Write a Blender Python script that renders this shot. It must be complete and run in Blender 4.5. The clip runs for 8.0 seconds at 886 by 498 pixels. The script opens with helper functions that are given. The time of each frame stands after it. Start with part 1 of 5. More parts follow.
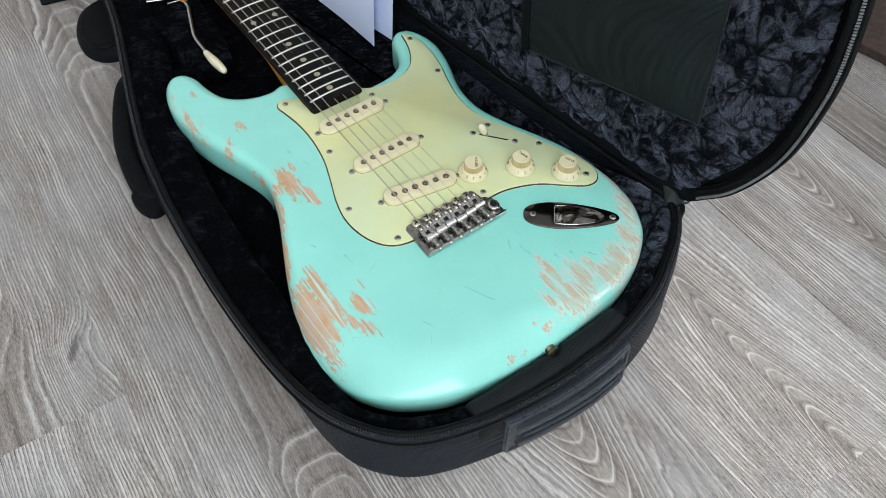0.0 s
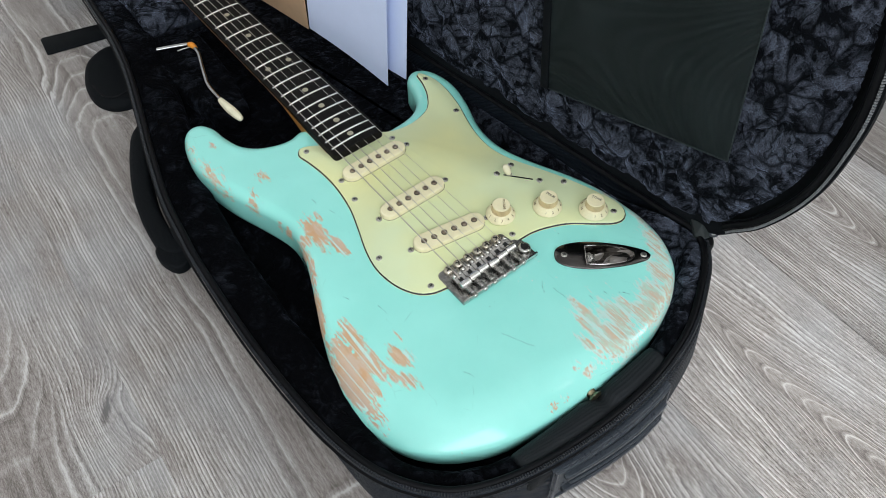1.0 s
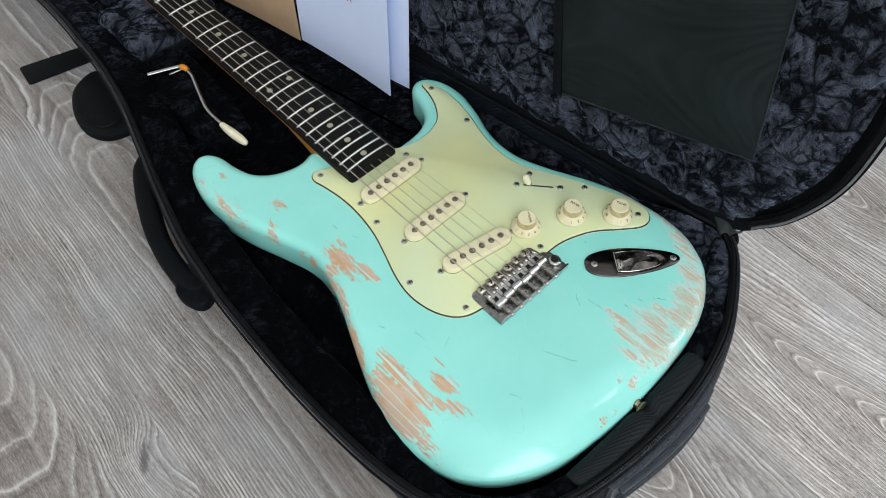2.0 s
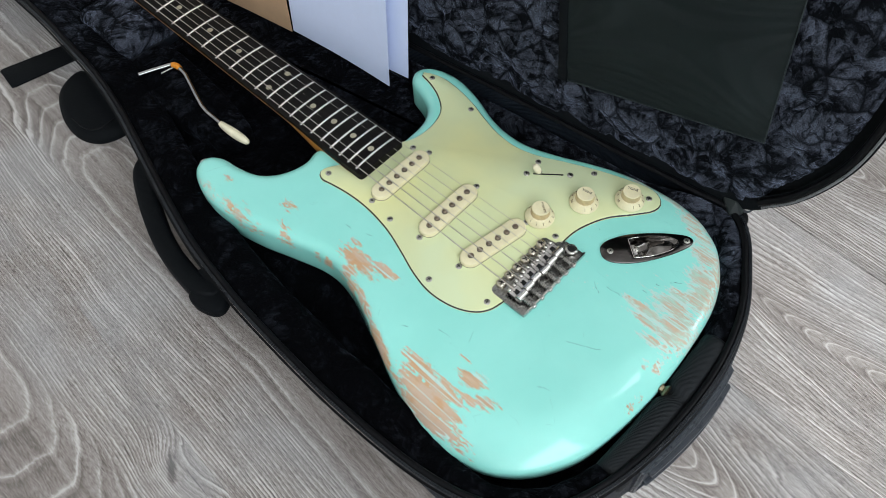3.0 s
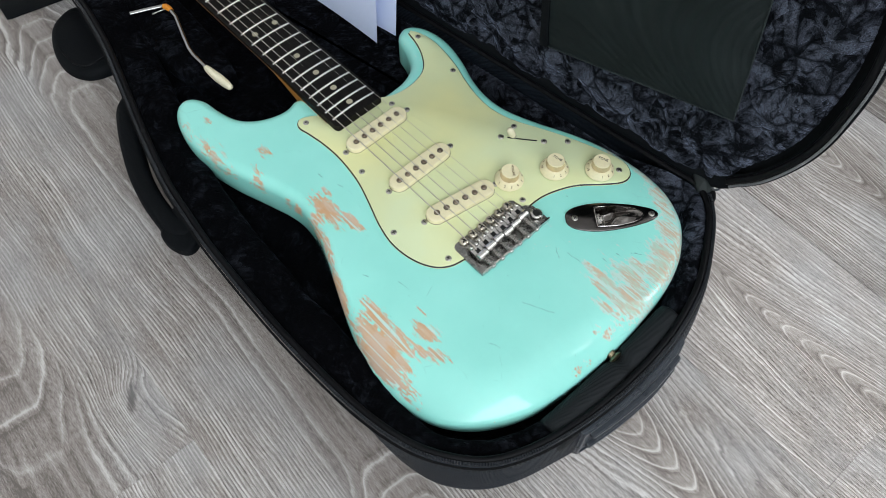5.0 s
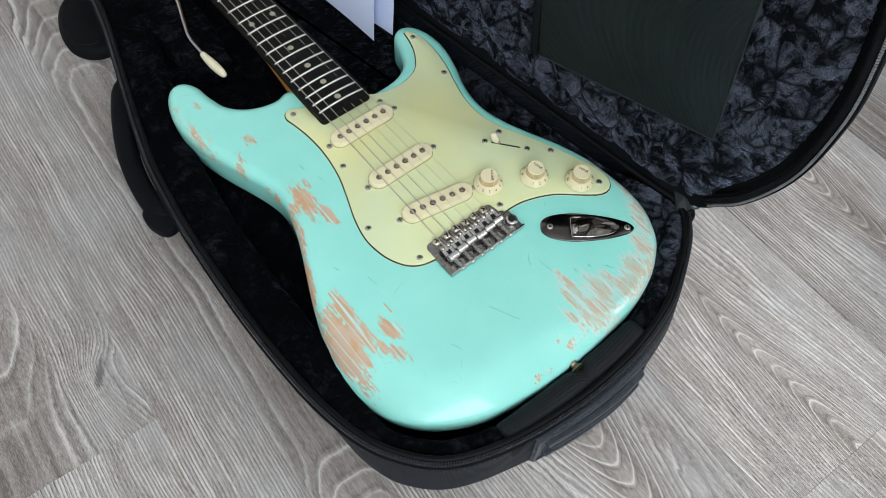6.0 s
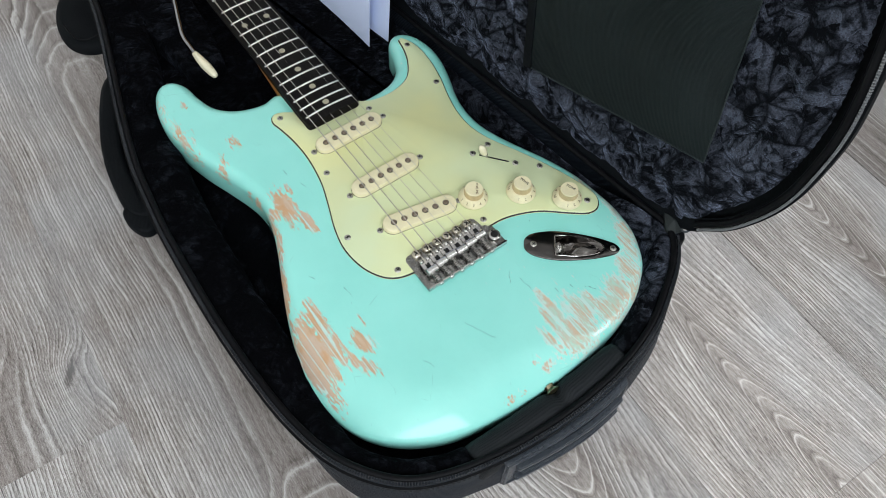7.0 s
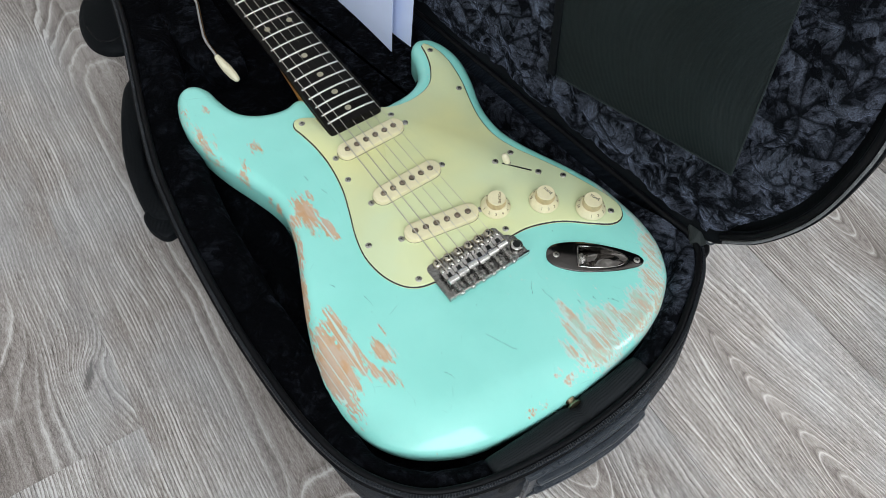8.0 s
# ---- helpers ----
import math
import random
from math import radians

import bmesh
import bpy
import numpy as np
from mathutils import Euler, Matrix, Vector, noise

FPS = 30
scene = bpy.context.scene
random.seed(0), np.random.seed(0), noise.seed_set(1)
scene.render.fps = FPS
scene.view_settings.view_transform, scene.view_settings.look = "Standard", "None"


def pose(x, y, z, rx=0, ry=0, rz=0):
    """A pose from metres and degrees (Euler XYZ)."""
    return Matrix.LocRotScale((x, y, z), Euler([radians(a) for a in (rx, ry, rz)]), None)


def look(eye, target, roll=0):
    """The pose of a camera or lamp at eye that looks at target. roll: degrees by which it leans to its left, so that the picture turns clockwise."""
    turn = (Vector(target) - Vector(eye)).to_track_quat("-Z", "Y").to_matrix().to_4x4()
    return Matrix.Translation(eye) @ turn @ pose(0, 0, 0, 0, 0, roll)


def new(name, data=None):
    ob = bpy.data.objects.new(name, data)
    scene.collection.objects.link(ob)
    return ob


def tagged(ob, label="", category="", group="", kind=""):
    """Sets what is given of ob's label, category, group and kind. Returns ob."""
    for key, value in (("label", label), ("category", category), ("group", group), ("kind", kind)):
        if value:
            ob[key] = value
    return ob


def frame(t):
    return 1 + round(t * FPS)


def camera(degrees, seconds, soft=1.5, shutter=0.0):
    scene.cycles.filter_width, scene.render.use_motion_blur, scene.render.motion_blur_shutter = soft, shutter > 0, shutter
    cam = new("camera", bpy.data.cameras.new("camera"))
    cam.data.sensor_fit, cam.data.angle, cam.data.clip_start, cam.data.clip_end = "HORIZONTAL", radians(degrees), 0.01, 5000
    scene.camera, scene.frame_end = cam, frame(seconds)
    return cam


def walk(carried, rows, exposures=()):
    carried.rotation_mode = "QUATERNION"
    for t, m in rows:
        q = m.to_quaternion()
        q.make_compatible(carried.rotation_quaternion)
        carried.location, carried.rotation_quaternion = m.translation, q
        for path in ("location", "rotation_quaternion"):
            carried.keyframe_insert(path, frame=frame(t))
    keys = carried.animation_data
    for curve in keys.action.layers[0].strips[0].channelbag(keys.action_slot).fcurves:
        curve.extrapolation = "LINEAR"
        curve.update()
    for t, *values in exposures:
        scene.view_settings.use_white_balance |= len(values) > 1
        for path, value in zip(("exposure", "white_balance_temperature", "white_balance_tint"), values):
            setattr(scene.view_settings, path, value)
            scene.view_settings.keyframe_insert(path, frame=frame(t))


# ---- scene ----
cam = camera(59.3, 8.0, soft=0.6)
PATH = [
    (0, (-0.259, -0.341, 0.614), (0.458, 0.627, -0.983), 0.5),
    (0.5, (-0.264, -0.326, 0.621), (0.47, 0.656, -0.96), -0.1),
    (1, (-0.272, -0.296, 0.632), (0.478, 0.667, -0.952), -0.9),
    (1.5, (-0.277, -0.262, 0.645), (0.484, 0.654, -0.961), -1.7),
    (2, (-0.285, -0.231, 0.654), (0.482, 0.631, -0.979), -2.4),
    (3.5, (-0.303, -0.18, 0.672), (0.463, 0.543, -1.028), -1.4),
    (4, (-0.304, -0.182, 0.669), (0.446, 0.532, -1.042), -0.7),
    (4.5, (-0.297, -0.204, 0.669), (0.436, 0.514, -1.048), 0.2),
    (6, (-0.261, -0.259, 0.67), (0.43, 0.515, -1.04), 2.9),
    (6.5, (-0.242, -0.267, 0.664), (0.444, 0.525, -1.039), 3.7),
    (7, (-0.229, -0.268, 0.661), (0.441, 0.542, -1.041), 3.6),
    (7.5, (-0.224, -0.259, 0.657), (0.429, 0.559, -1.048), 3.3),
    (8, (-0.228, -0.255, 0.66), (0.412, 0.573, -1.044), 2.8),
]
walk(cam, [(t, look(eye, target, roll)) for t, eye, target, roll in PATH])

# ---- light ----
world = bpy.data.worlds.new("sky")
scene.world = world
world.use_nodes = True
wn = world.node_tree
sky = wn.nodes.new("ShaderNodeTexSky")
sky.sky_type = 'NISHITA'
sky.sun_disc = False
sky.sun_elevation, sky.sun_rotation = radians(38), radians(150)
wn.nodes["Background"].inputs["Strength"].default_value = 0.12
wn.links.new(sky.outputs["Color"], wn.nodes["Background"].inputs["Color"])
scene.view_settings.exposure = 0.0

ROOM = (-2.6, 2.5, -1.75, 2.6, 3.1)          # x0, x1, y0, y1, height
WINDOWS = ((-2.5, -0.1), (1.1, 2.1))          # x0, x1 of two windows in the wall at y0
SILL, HEAD = 0.95, 3.00                      # their heights


def area(name, place, target, sx, sy, power, colour):
    data = bpy.data.lights.new(name, "AREA")
    data.shape, data.size, data.size_y, data.energy, data.color = "RECTANGLE", sx, sy, power, colour
    ob = new(name, data)
    ob.matrix_world = look(place, target)
    return ob


for a, b in WINDOWS:
    middle = Vector(((a + b) / 2, ROOM[2] + 0.02, (SILL + HEAD) / 2))
    area("window_light", middle, middle + Vector((0, 1, 0)), b - a, HEAD - SILL, 31.3 * (b - a), (0.895, 0.96, 1.0))

# ---- materials ----


class Mat:
    """A node material with short ways to wire it."""

    def __init__(self, name, **inputs):
        self.m = bpy.data.materials.new(name)
        self.m.use_nodes = True
        self.t = self.m.node_tree
        self.b = self.t.nodes["Principled BSDF"]
        for key, value in inputs.items():
            self.b.inputs[key.replace("_", " ")].default_value = value

    def node(self, kind, **props):
        n = self.t.nodes.new(kind)
        for key, value in props.items():
            setattr(n, key, value)
        return n

    def put(self, value, socket):
        if isinstance(value, bpy.types.NodeSocket):
            self.t.links.new(value, socket)
        else:
            socket.default_value = value

    def math(self, op, a, b=0.0, c=0.0, clamp=False):
        n = self.node("ShaderNodeMath", operation=op, use_clamp=clamp)
        for value, socket in zip((a, b, c), n.inputs):
            self.put(value, socket)
        return n.outputs[0]

    def vec(self, op, a, b=(0, 0, 0)):
        n = self.node("ShaderNodeVectorMath", operation=op)
        self.put(a, n.inputs[0])
        self.put(b, n.inputs[1])
        return n.outputs["Value"] if op in ("LENGTH", "DOT_PRODUCT", "DISTANCE") else n.outputs["Vector"]

    def coords(self, kind="Object"):
        return self.node("ShaderNodeTexCoord").outputs[kind]

    def split(self, v):
        n = self.node("ShaderNodeSeparateXYZ")
        self.put(v, n.inputs[0])
        return n.outputs[0], n.outputs[1], n.outputs[2]

    def join(self, x, y, z):
        n = self.node("ShaderNodeCombineXYZ")
        for value, socket in zip((x, y, z), n.inputs):
            self.put(value, socket)
        return n.outputs[0]

    def noise(self, v, scale, detail=3.0, rough=0.55, distortion=0.0):
        n = self.node("ShaderNodeTexNoise")
        self.put(v, n.inputs["Vector"])
        n.inputs["Scale"].default_value = scale
        n.inputs["Detail"].default_value = detail
        n.inputs["Roughness"].default_value = rough
        n.inputs["Distortion"].default_value = distortion
        return n.outputs["Fac"]

    def ramp(self, f, *stops):
        n = self.node("ShaderNodeValToRGB")
        self.put(f, n.inputs[0])
        e = n.color_ramp.elements
        while len(e) < len(stops):
            e.new(0.5)
        for k, (at, c) in zip(e, stops):
            k.position = at
            k.color = (*c, 1) if isinstance(c, tuple) else (c, c, c, 1)
        return n.outputs[0]

    def range(self, f, a, b, c=0.0, d=1.0):
        n = self.node("ShaderNodeMapRange")
        n.clamp = True
        for value, socket in zip((f, a, b, c, d), n.inputs):
            self.put(value, socket)
        return n.outputs[0]

    def mix(self, f, a, b, blend="MIX"):
        n = self.node("ShaderNodeMix", data_type="RGBA", blend_type=blend)
        self.put(f, n.inputs[0])
        for value, socket in ((a, n.inputs[6]), (b, n.inputs[7])):
            self.put((*value, 1) if isinstance(value, tuple) else value, socket)
        return n.outputs[2]

    def bump(self, f, strength, distance, normal=None):
        n = self.node("ShaderNodeBump")
        n.inputs["Strength"].default_value = strength
        n.inputs["Distance"].default_value = distance
        self.put(f, n.inputs["Height"])
        if normal:
            self.put(normal, n.inputs["Normal"])
        return n.outputs[0]

    def set(self, **inputs):
        for key, value in inputs.items():
            self.put((*value, 1) if isinstance(value, tuple) and len(value) == 3 else value, self.b.inputs[key.replace("_", " ")])
        return self


def plain(name, colour, rough, metal=0.0, grain=40.0, vary=0.12, bump=0.0, **more):
    """A surface of one colour with soft stains, finer grain and a little relief."""
    k = Mat(name, Metallic=metal, **more)
    v = k.coords()
    n = k.noise(v, grain, 4)
    n2 = k.noise(v, grain * 9, 3)
    f = k.math("ADD", k.math("MULTIPLY", n, 0.65), k.math("MULTIPLY", n2, 0.35))
    lo, hi = (tuple(c * (1 - vary) for c in colour), tuple(min(1, c * (1 + vary)) for c in colour))
    k.set(Base_Color=k.ramp(f, (0.35, lo), (0.65, hi)), Roughness=k.range(n2, 0.3, 0.7, rough * 0.85, min(1, rough * 1.15)))
    if bump:
        k.set(Normal=k.bump(f, bump, 0.001))
    return k.m


def velvet_material(name, shade_bias, dim, folds):
    """Crushed velvet: the pile lies another way in each crushed patch, so some catch the light and some do not; this
    light, and shade away from the hinge, is put into the colour.
    """
    k = Mat(name, Roughness=0.9, Specular_IOR_Level=0.03)
    v = k.coords()
    warp = k.node("ShaderNodeTexNoise")
    k.put(v, warp.inputs["Vector"])
    warp.inputs["Scale"].default_value, warp.inputs["Detail"].default_value = 42, 6
    w = k.vec("ADD", v, k.vec("MULTIPLY", k.vec("SUBTRACT", warp.outputs["Color"], (0.5, 0.5, 0.5)), (0.016, 0.016, 0.016)))

    def cells(feature, scale, at):
        n = k.node("ShaderNodeTexVoronoi", feature=feature)
        k.put(at, n.inputs["Vector"])
        n.inputs["Scale"].default_value = scale
        return n
    # folds keep straight edges
    fold = k.vec("ADD", v, k.vec("MULTIPLY", k.vec("SUBTRACT", warp.outputs["Color"], (0.5, 0.5, 0.5)), (0.007, 0.007, 0.007)))
    cell = cells("F1", 34, fold)
    rims = cells("DISTANCE_TO_EDGE", 34, fold)
    small = cells("F1", 78, k.vec("ADD", w, (0.13, 0.41, 0.07)))
    ridge = k.math("ABSOLUTE", k.math("SUBTRACT", k.noise(k.vec("ADD", w, (0.3, 0.1, 0.7)), 30, 3, 0.55, 0.6), 0.5))
    # the pile is combed another way in each cell
    lie = k.vec("NORMALIZE", k.vec("SUBTRACT", cell.outputs["Color"], (0.5, 0.5, 0.5)))
    across = k.node("ShaderNodeVectorMath", operation="SCALE")
    k.put(lie, across.inputs[0])
    k.put(k.math("MULTIPLY", k.vec("DOT_PRODUCT", v, lie), 0.92), across.inputs["Scale"])
    comb = k.vec("SUBTRACT", v, across.outputs[0])
    streak = k.noise(comb, 190, 6, 0.64, 0.25)
    # each crushed facet slopes from light to dark: fold shading put into the colour
    other = k.vec("NORMALIZE", k.vec("SUBTRACT", small.outputs["Color"], (0.5, 0.5, 0.5)))
    facet = k.math("MULTIPLY", k.vec("DOT_PRODUCT", k.vec("SUBTRACT", fold, cell.outputs["Position"]), lie), 34.0)
    facet = k.math("ADD", facet, k.math("MULTIPLY", k.vec("DOT_PRODUCT", k.vec("SUBTRACT", k.vec("ADD", w, (0.13, 0.41, 0.07)), small.outputs["Position"]), other), 62.0))
    patch = k.noise(w, 72, 7, 0.66, 0.5)
    broad = k.noise(w, 24, 3, 0.6, 0.8)
    hair = k.noise(v, 850, 3, 0.7)
    level = k.math("ADD", k.math("MULTIPLY", streak, 0.50), k.math("MULTIPLY", patch, 0.28))
    level = k.math("ADD", k.math("ADD", level, k.math("MULTIPLY", broad, 0.26)), k.math("ADD", k.math("MULTIPLY", facet, folds), 0.02))
    level = k.math("ADD", level, k.math("MULTIPLY", k.math("SUBTRACT", k.split(small.outputs["Color"])[0], 0.5), 0.06))
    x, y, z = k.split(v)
    # dims away from the hinge: the bag's shade is put into the pile colour
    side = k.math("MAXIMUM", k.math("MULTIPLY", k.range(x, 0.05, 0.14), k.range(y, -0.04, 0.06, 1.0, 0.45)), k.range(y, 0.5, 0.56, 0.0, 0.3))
    # shade in the creases, darkened through the colour
    crease = k.range(ridge, 0.002, 0.030, 0.15, 1.0)
    crease = k.math("MULTIPLY", crease, k.math("MAXIMUM", k.range(rims.outputs["Distance"], 0.0, 0.085, 0.05, 1.0), k.range(broad, 0.50, 0.62, 0.0, 0.9)))
    nap = k.range(k.math("SUBTRACT", level, k.math("MULTIPLY", k.math("SUBTRACT", 1.0, side), shade_bias)), 0.440, 0.665)
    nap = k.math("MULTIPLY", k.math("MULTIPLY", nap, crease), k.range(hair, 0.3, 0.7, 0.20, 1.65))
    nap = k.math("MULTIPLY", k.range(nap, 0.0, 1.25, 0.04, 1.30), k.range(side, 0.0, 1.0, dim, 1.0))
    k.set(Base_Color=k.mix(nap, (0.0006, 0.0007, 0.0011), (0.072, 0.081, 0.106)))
    k.set(Sheen_Weight=k.math("MULTIPLY", nap, 0.8), Sheen_Roughness=0.36, Sheen_Tint=(0.58, 0.68, 0.95))
    k.set(Normal=k.bump(k.math("ADD", level, k.math("MULTIPLY", crease, 0.22)), 0.8, 0.005, k.bump(hair, 0.3, 0.0006)))
    return k.m


def nylon_material(name, colour, pitch, rough=0.55, relief=0.6, round_bag=False, shine=0.2):
    """Woven black nylon, with a diagonal rib."""
    k = Mat(name, Specular_IOR_Level=shine)
    v = k.coords()
    x, y, z = k.split(v)
    d = k.math("ADD", k.math("ADD", x, k.math("MULTIPLY", y, 0.8)), k.math("MULTIPLY", z, 1.3))
    if round_bag:
        d = k.math("ADD", k.math("MULTIPLY", k.math("ARCTAN2", y, x), 0.19), z)
    rib = k.math("SINE", k.math("MULTIPLY", d, 6.283 / pitch))
    n = k.noise(v, 18, 4)
    fine = k.noise(v, 900, 2)
    lo, hi = tuple(c * 0.7 for c in colour), tuple(c * 1.35 for c in colour)
    k.set(Base_Color=k.ramp(k.math("ADD", k.math("MULTIPLY", n, 0.7), k.math("MULTIPLY", fine, 0.3)), (0.3, lo), (0.7, hi)))
    k.set(Roughness=k.range(n, 0.3, 0.7, rough * 0.85, rough * 1.15))
    k.set(Normal=k.bump(k.math("ADD", rib, k.math("MULTIPLY", fine, 0.6)), relief, 0.0004, k.bump(n, 0.3, 0.004)))
    return k.m


TOP = 0.085        # height of the guitar's face
# worn areas of the paint: x, y, half width, half length (metres), degrees turned, strength
WORN_FOREARM = [(-0.1335, 0.054, 0.0045, 0.030, -23, 1.0), (-0.1150, 0.092, 0.0040, 0.022, -22, 0.90), (-0.126, 0.012, 0.010, 0.026, 0, 0.88), (-0.128, -0.012, 0.009, 0.034, 0, 0.95), (-0.140, -0.006, 0.012, 0.045, 0, 1.0),
                (-0.151, -0.018, 0.013, 0.046, 0, 1.08), (-0.1565, -0.056, 0.009, 0.026, 10, 1.05), (-0.1535, -0.083, 0.0055, 0.016, 24, 0.95), (-0.144, -0.100, 0.005, 0.012, 45, 0.70), (-0.107, -0.027, 0.0110, 0.018, 24, 0.72),
                (-0.115, -0.046, 0.0065, 0.017, 12, 0.82), (-0.122, -0.034, 0.006, 0.014, 0, 0.80), (-0.098, -0.010, 0.007, 0.012, 0, 0.50), (-0.118, -0.1205, 0.012, 0.006, -20, 0.50)]
WORN_WAIST = [(-0.090, 0.122, 0.012, 0.028, 0, 0.92), (-0.083, 0.100, 0.007, 0.020, 0, 0.92), (-0.079, 0.139, 0.0045, 0.013, 0, 0.74), (-0.103, 0.123, 0.006, 0.013, 0, 0.88), (-0.110, 0.112, 0.005, 0.013, -10, 0.84),
              (-0.1075, 0.1475, 0.004, 0.008, 0, 0.88), (-0.1087, 0.160, 0.003, 0.005, 0, 0.70)]
WORN_HORN = [(-0.131, 0.285, 0.008, 0.030, 0, 0.55), (-0.128, 0.252, 0.011, 0.030, 0, 0.57), (-0.130, 0.222, 0.010, 0.024, -15, 0.55), (-0.118, 0.190, 0.010, 0.024, -18, 0.57), (-0.1280, 0.2568, 0.006, 0.007, 0, 0.70),
             (-0.133, 0.2216, 0.005, 0.010, 0, 0.70), (-0.1158, 0.1947, 0.005, 0.007, 0, 0.64), (-0.0935, 0.2148, 0.010, 0.012, 0, 0.60), (-0.1103, 0.2823, 0.006, 0.008, 0, 0.64)]
WORN_TREBLE = [(0.040, -0.1215, 0.022, 0.019, 0, 0.98), (0.0375, -0.093, 0.0055, 0.022, 0, 0.86), (0.029, -0.103, 0.0050, 0.019, 0, 0.86), (0.0175, -0.114, 0.005, 0.015, 0, 0.78), (0.0560, -0.106, 0.012, 0.018, 0, 0.84),
               (0.0793, -0.1215, 0.019, 0.017, 0, 0.86), (0.068, -0.108, 0.006, 0.016, 0, 0.78), (0.097, -0.113, 0.015, 0.017, 0, 0.88), (0.106, -0.119, 0.017, 0.013, -20, 0.84), (0.118, -0.103, 0.014, 0.020, -20, 0.76)]
WORN_EDGE = [(0.133, -0.087, 0.010, 0.022, -20, 0.68), (0.143, -0.074, 0.008, 0.022, 0, 0.66), (0.149, -0.045, 0.006, 0.030, 0, 0.60), (0.147, -0.010, 0.004, 0.020, 8, 0.50), (0.003, -0.130, 0.009, 0.006, 0, 0.68),
             (-0.001, -0.121, 0.006, 0.006, 0, 0.52), (-0.038, -0.1328, 0.008, 0.005, 0, 0.64), (-0.026, -0.133, 0.006, 0.004, 0, 0.58), (0.0195, -0.126, 0.008, 0.010, 0, 0.64)]
# scratches in the lacquer: from, to
SCRATCHES = [(0.0314, -0.0450, 0.0270, -0.0500), (0.0270, -0.0500, 0.0242, -0.0539), (0.0742, -0.0932, 0.0800, -0.1006), (0.0644, -0.0850, 0.0650, -0.0880), (0.0513, -0.0800, 0.0520, -0.0840), (0.0344, -0.0554, 0.0350, -0.0711),
             (-0.0927, 0.0236, -0.0919, 0.0126), (-0.0713, 0.1600, -0.0716, 0.1530), (-0.0765, -0.0687, -0.0732, -0.0782), (-0.1103, 0.0500, -0.1080, 0.0450), (-0.0660, 0.1380, -0.0640, 0.1330), (-0.0300, -0.0620, -0.0180, -0.0860)]


def paint_material():
    k = Mat("aged_surf_green_lacquer")
    v = k.coords()
    x, y, z = k.split(v)
    flat = k.join(x, y, 0.0)
    reach = None
    for cx, cy, rx, ry, turned, strength in WORN_FOREARM + WORN_WAIST + WORN_HORN + WORN_TREBLE + WORN_EDGE:
        c, s = math.cos(radians(turned)), math.sin(radians(turned))
        off = k.vec("SUBTRACT", flat, (cx, cy, 0))
        d = k.vec("LENGTH", k.join(k.vec("DOT_PRODUCT", off, (c / rx, s / rx, 0)), k.vec("DOT_PRODUCT", off, (-s / ry, c / ry, 0)), 0.0))
        f = k.range(d, 0.35, 1.35, strength, 0.0)
        reach = f if reach is None else k.math("MAXIMUM", reach, f)
    reach = k.math("MULTIPLY", reach, k.range(z, TOP - 0.026, TOP - 0.017))
    # paint flakes off along the grain, which runs along the neck
    streak = k.noise(k.vec("MULTIPLY", v, (1.0, 0.035, 1.0)), 520, 4, 0.64)
    blot = k.noise(k.vec("MULTIPLY", v, (1.0, 0.45, 1.0)), 150, 5, 0.66)
    flake = k.noise(k.vec("MULTIPLY", v, (1.0, 0.40, 1.0)), 480, 5, 0.72)
    level = k.math("ADD", k.math("ADD", k.math("MULTIPLY", streak, 0.54), k.math("MULTIPLY", blot, 0.28)), k.math("MULTIPLY", k.math("SUBTRACT", flake, 0.5), k.range(x, -0.02, 0.03, 0.56, 0.62)))
    worn = k.math("ADD", k.math("MULTIPLY", reach, 0.36), level)
    chips = k.math("GREATER_THAN", worn, 0.632)
    # long slivers of paint stay on along the grain
    sliver = k.math("ABSOLUTE", k.math("SUBTRACT", k.noise(k.vec("MULTIPLY", v, (1.0, 0.012, 1.0)), 150, 1, 0.4), 0.5))
    kept = k.math("MULTIPLY", k.math("LESS_THAN", sliver, 0.022), k.math("GREATER_THAN", flake, 0.40))
    chips = k.math("MULTIPLY", chips, k.math("SUBTRACT", 1.0, kept))
    # undercoat shows along the border of each chip, in a broad haze where the paint is rubbed thin on the treble side
    treble = k.range(x, -0.02, 0.03)
    border = k.math("GREATER_THAN", worn, k.math("SUBTRACT", 0.624, k.math("MULTIPLY", treble, 0.075)))
    grain = k.noise(k.vec("MULTIPLY", v, (1.0, 0.06, 1.0)), 420, 4, 0.6)
    wood = k.ramp(grain, (0.3, (0.47, 0.285, 0.155)), (0.5, (0.56, 0.375, 0.235)), (0.7, (0.62, 0.46, 0.32)))
    bare = k.mix(k.range(k.noise(v, 55, 4), 0.42, 0.60, 0.0, 0.75), wood, (0.56, 0.44, 0.345))
    deep = k.range(k.noise(v, 70, 2), 0.54, 0.62, 0.0, 0.5)
    bare = k.mix(deep, bare, (0.58, 0.31, 0.13))
    # thin sealer left on the wood at the treble side
    bare = k.mix(k.math("MULTIPLY", treble, 0.65), bare, (0.57, 0.475, 0.365))
    # rubbed smooth and paler along the rim
    bare = k.mix(k.math("MULTIPLY", k.range(x, -0.135, -0.152), k.range(blot, 0.35, 0.6, 0.2, 0.7)), bare, (0.50, 0.365, 0.275))
    tone = k.noise(v, 14, 3)
    green = k.ramp(tone, (0.3, (0.275, 0.730, 0.640)), (0.7, (0.315, 0.780, 0.690)))
    # fine checks, dents and scratches in the lacquer
    vor = k.node("ShaderNodeTexVoronoi", feature="DISTANCE_TO_EDGE")
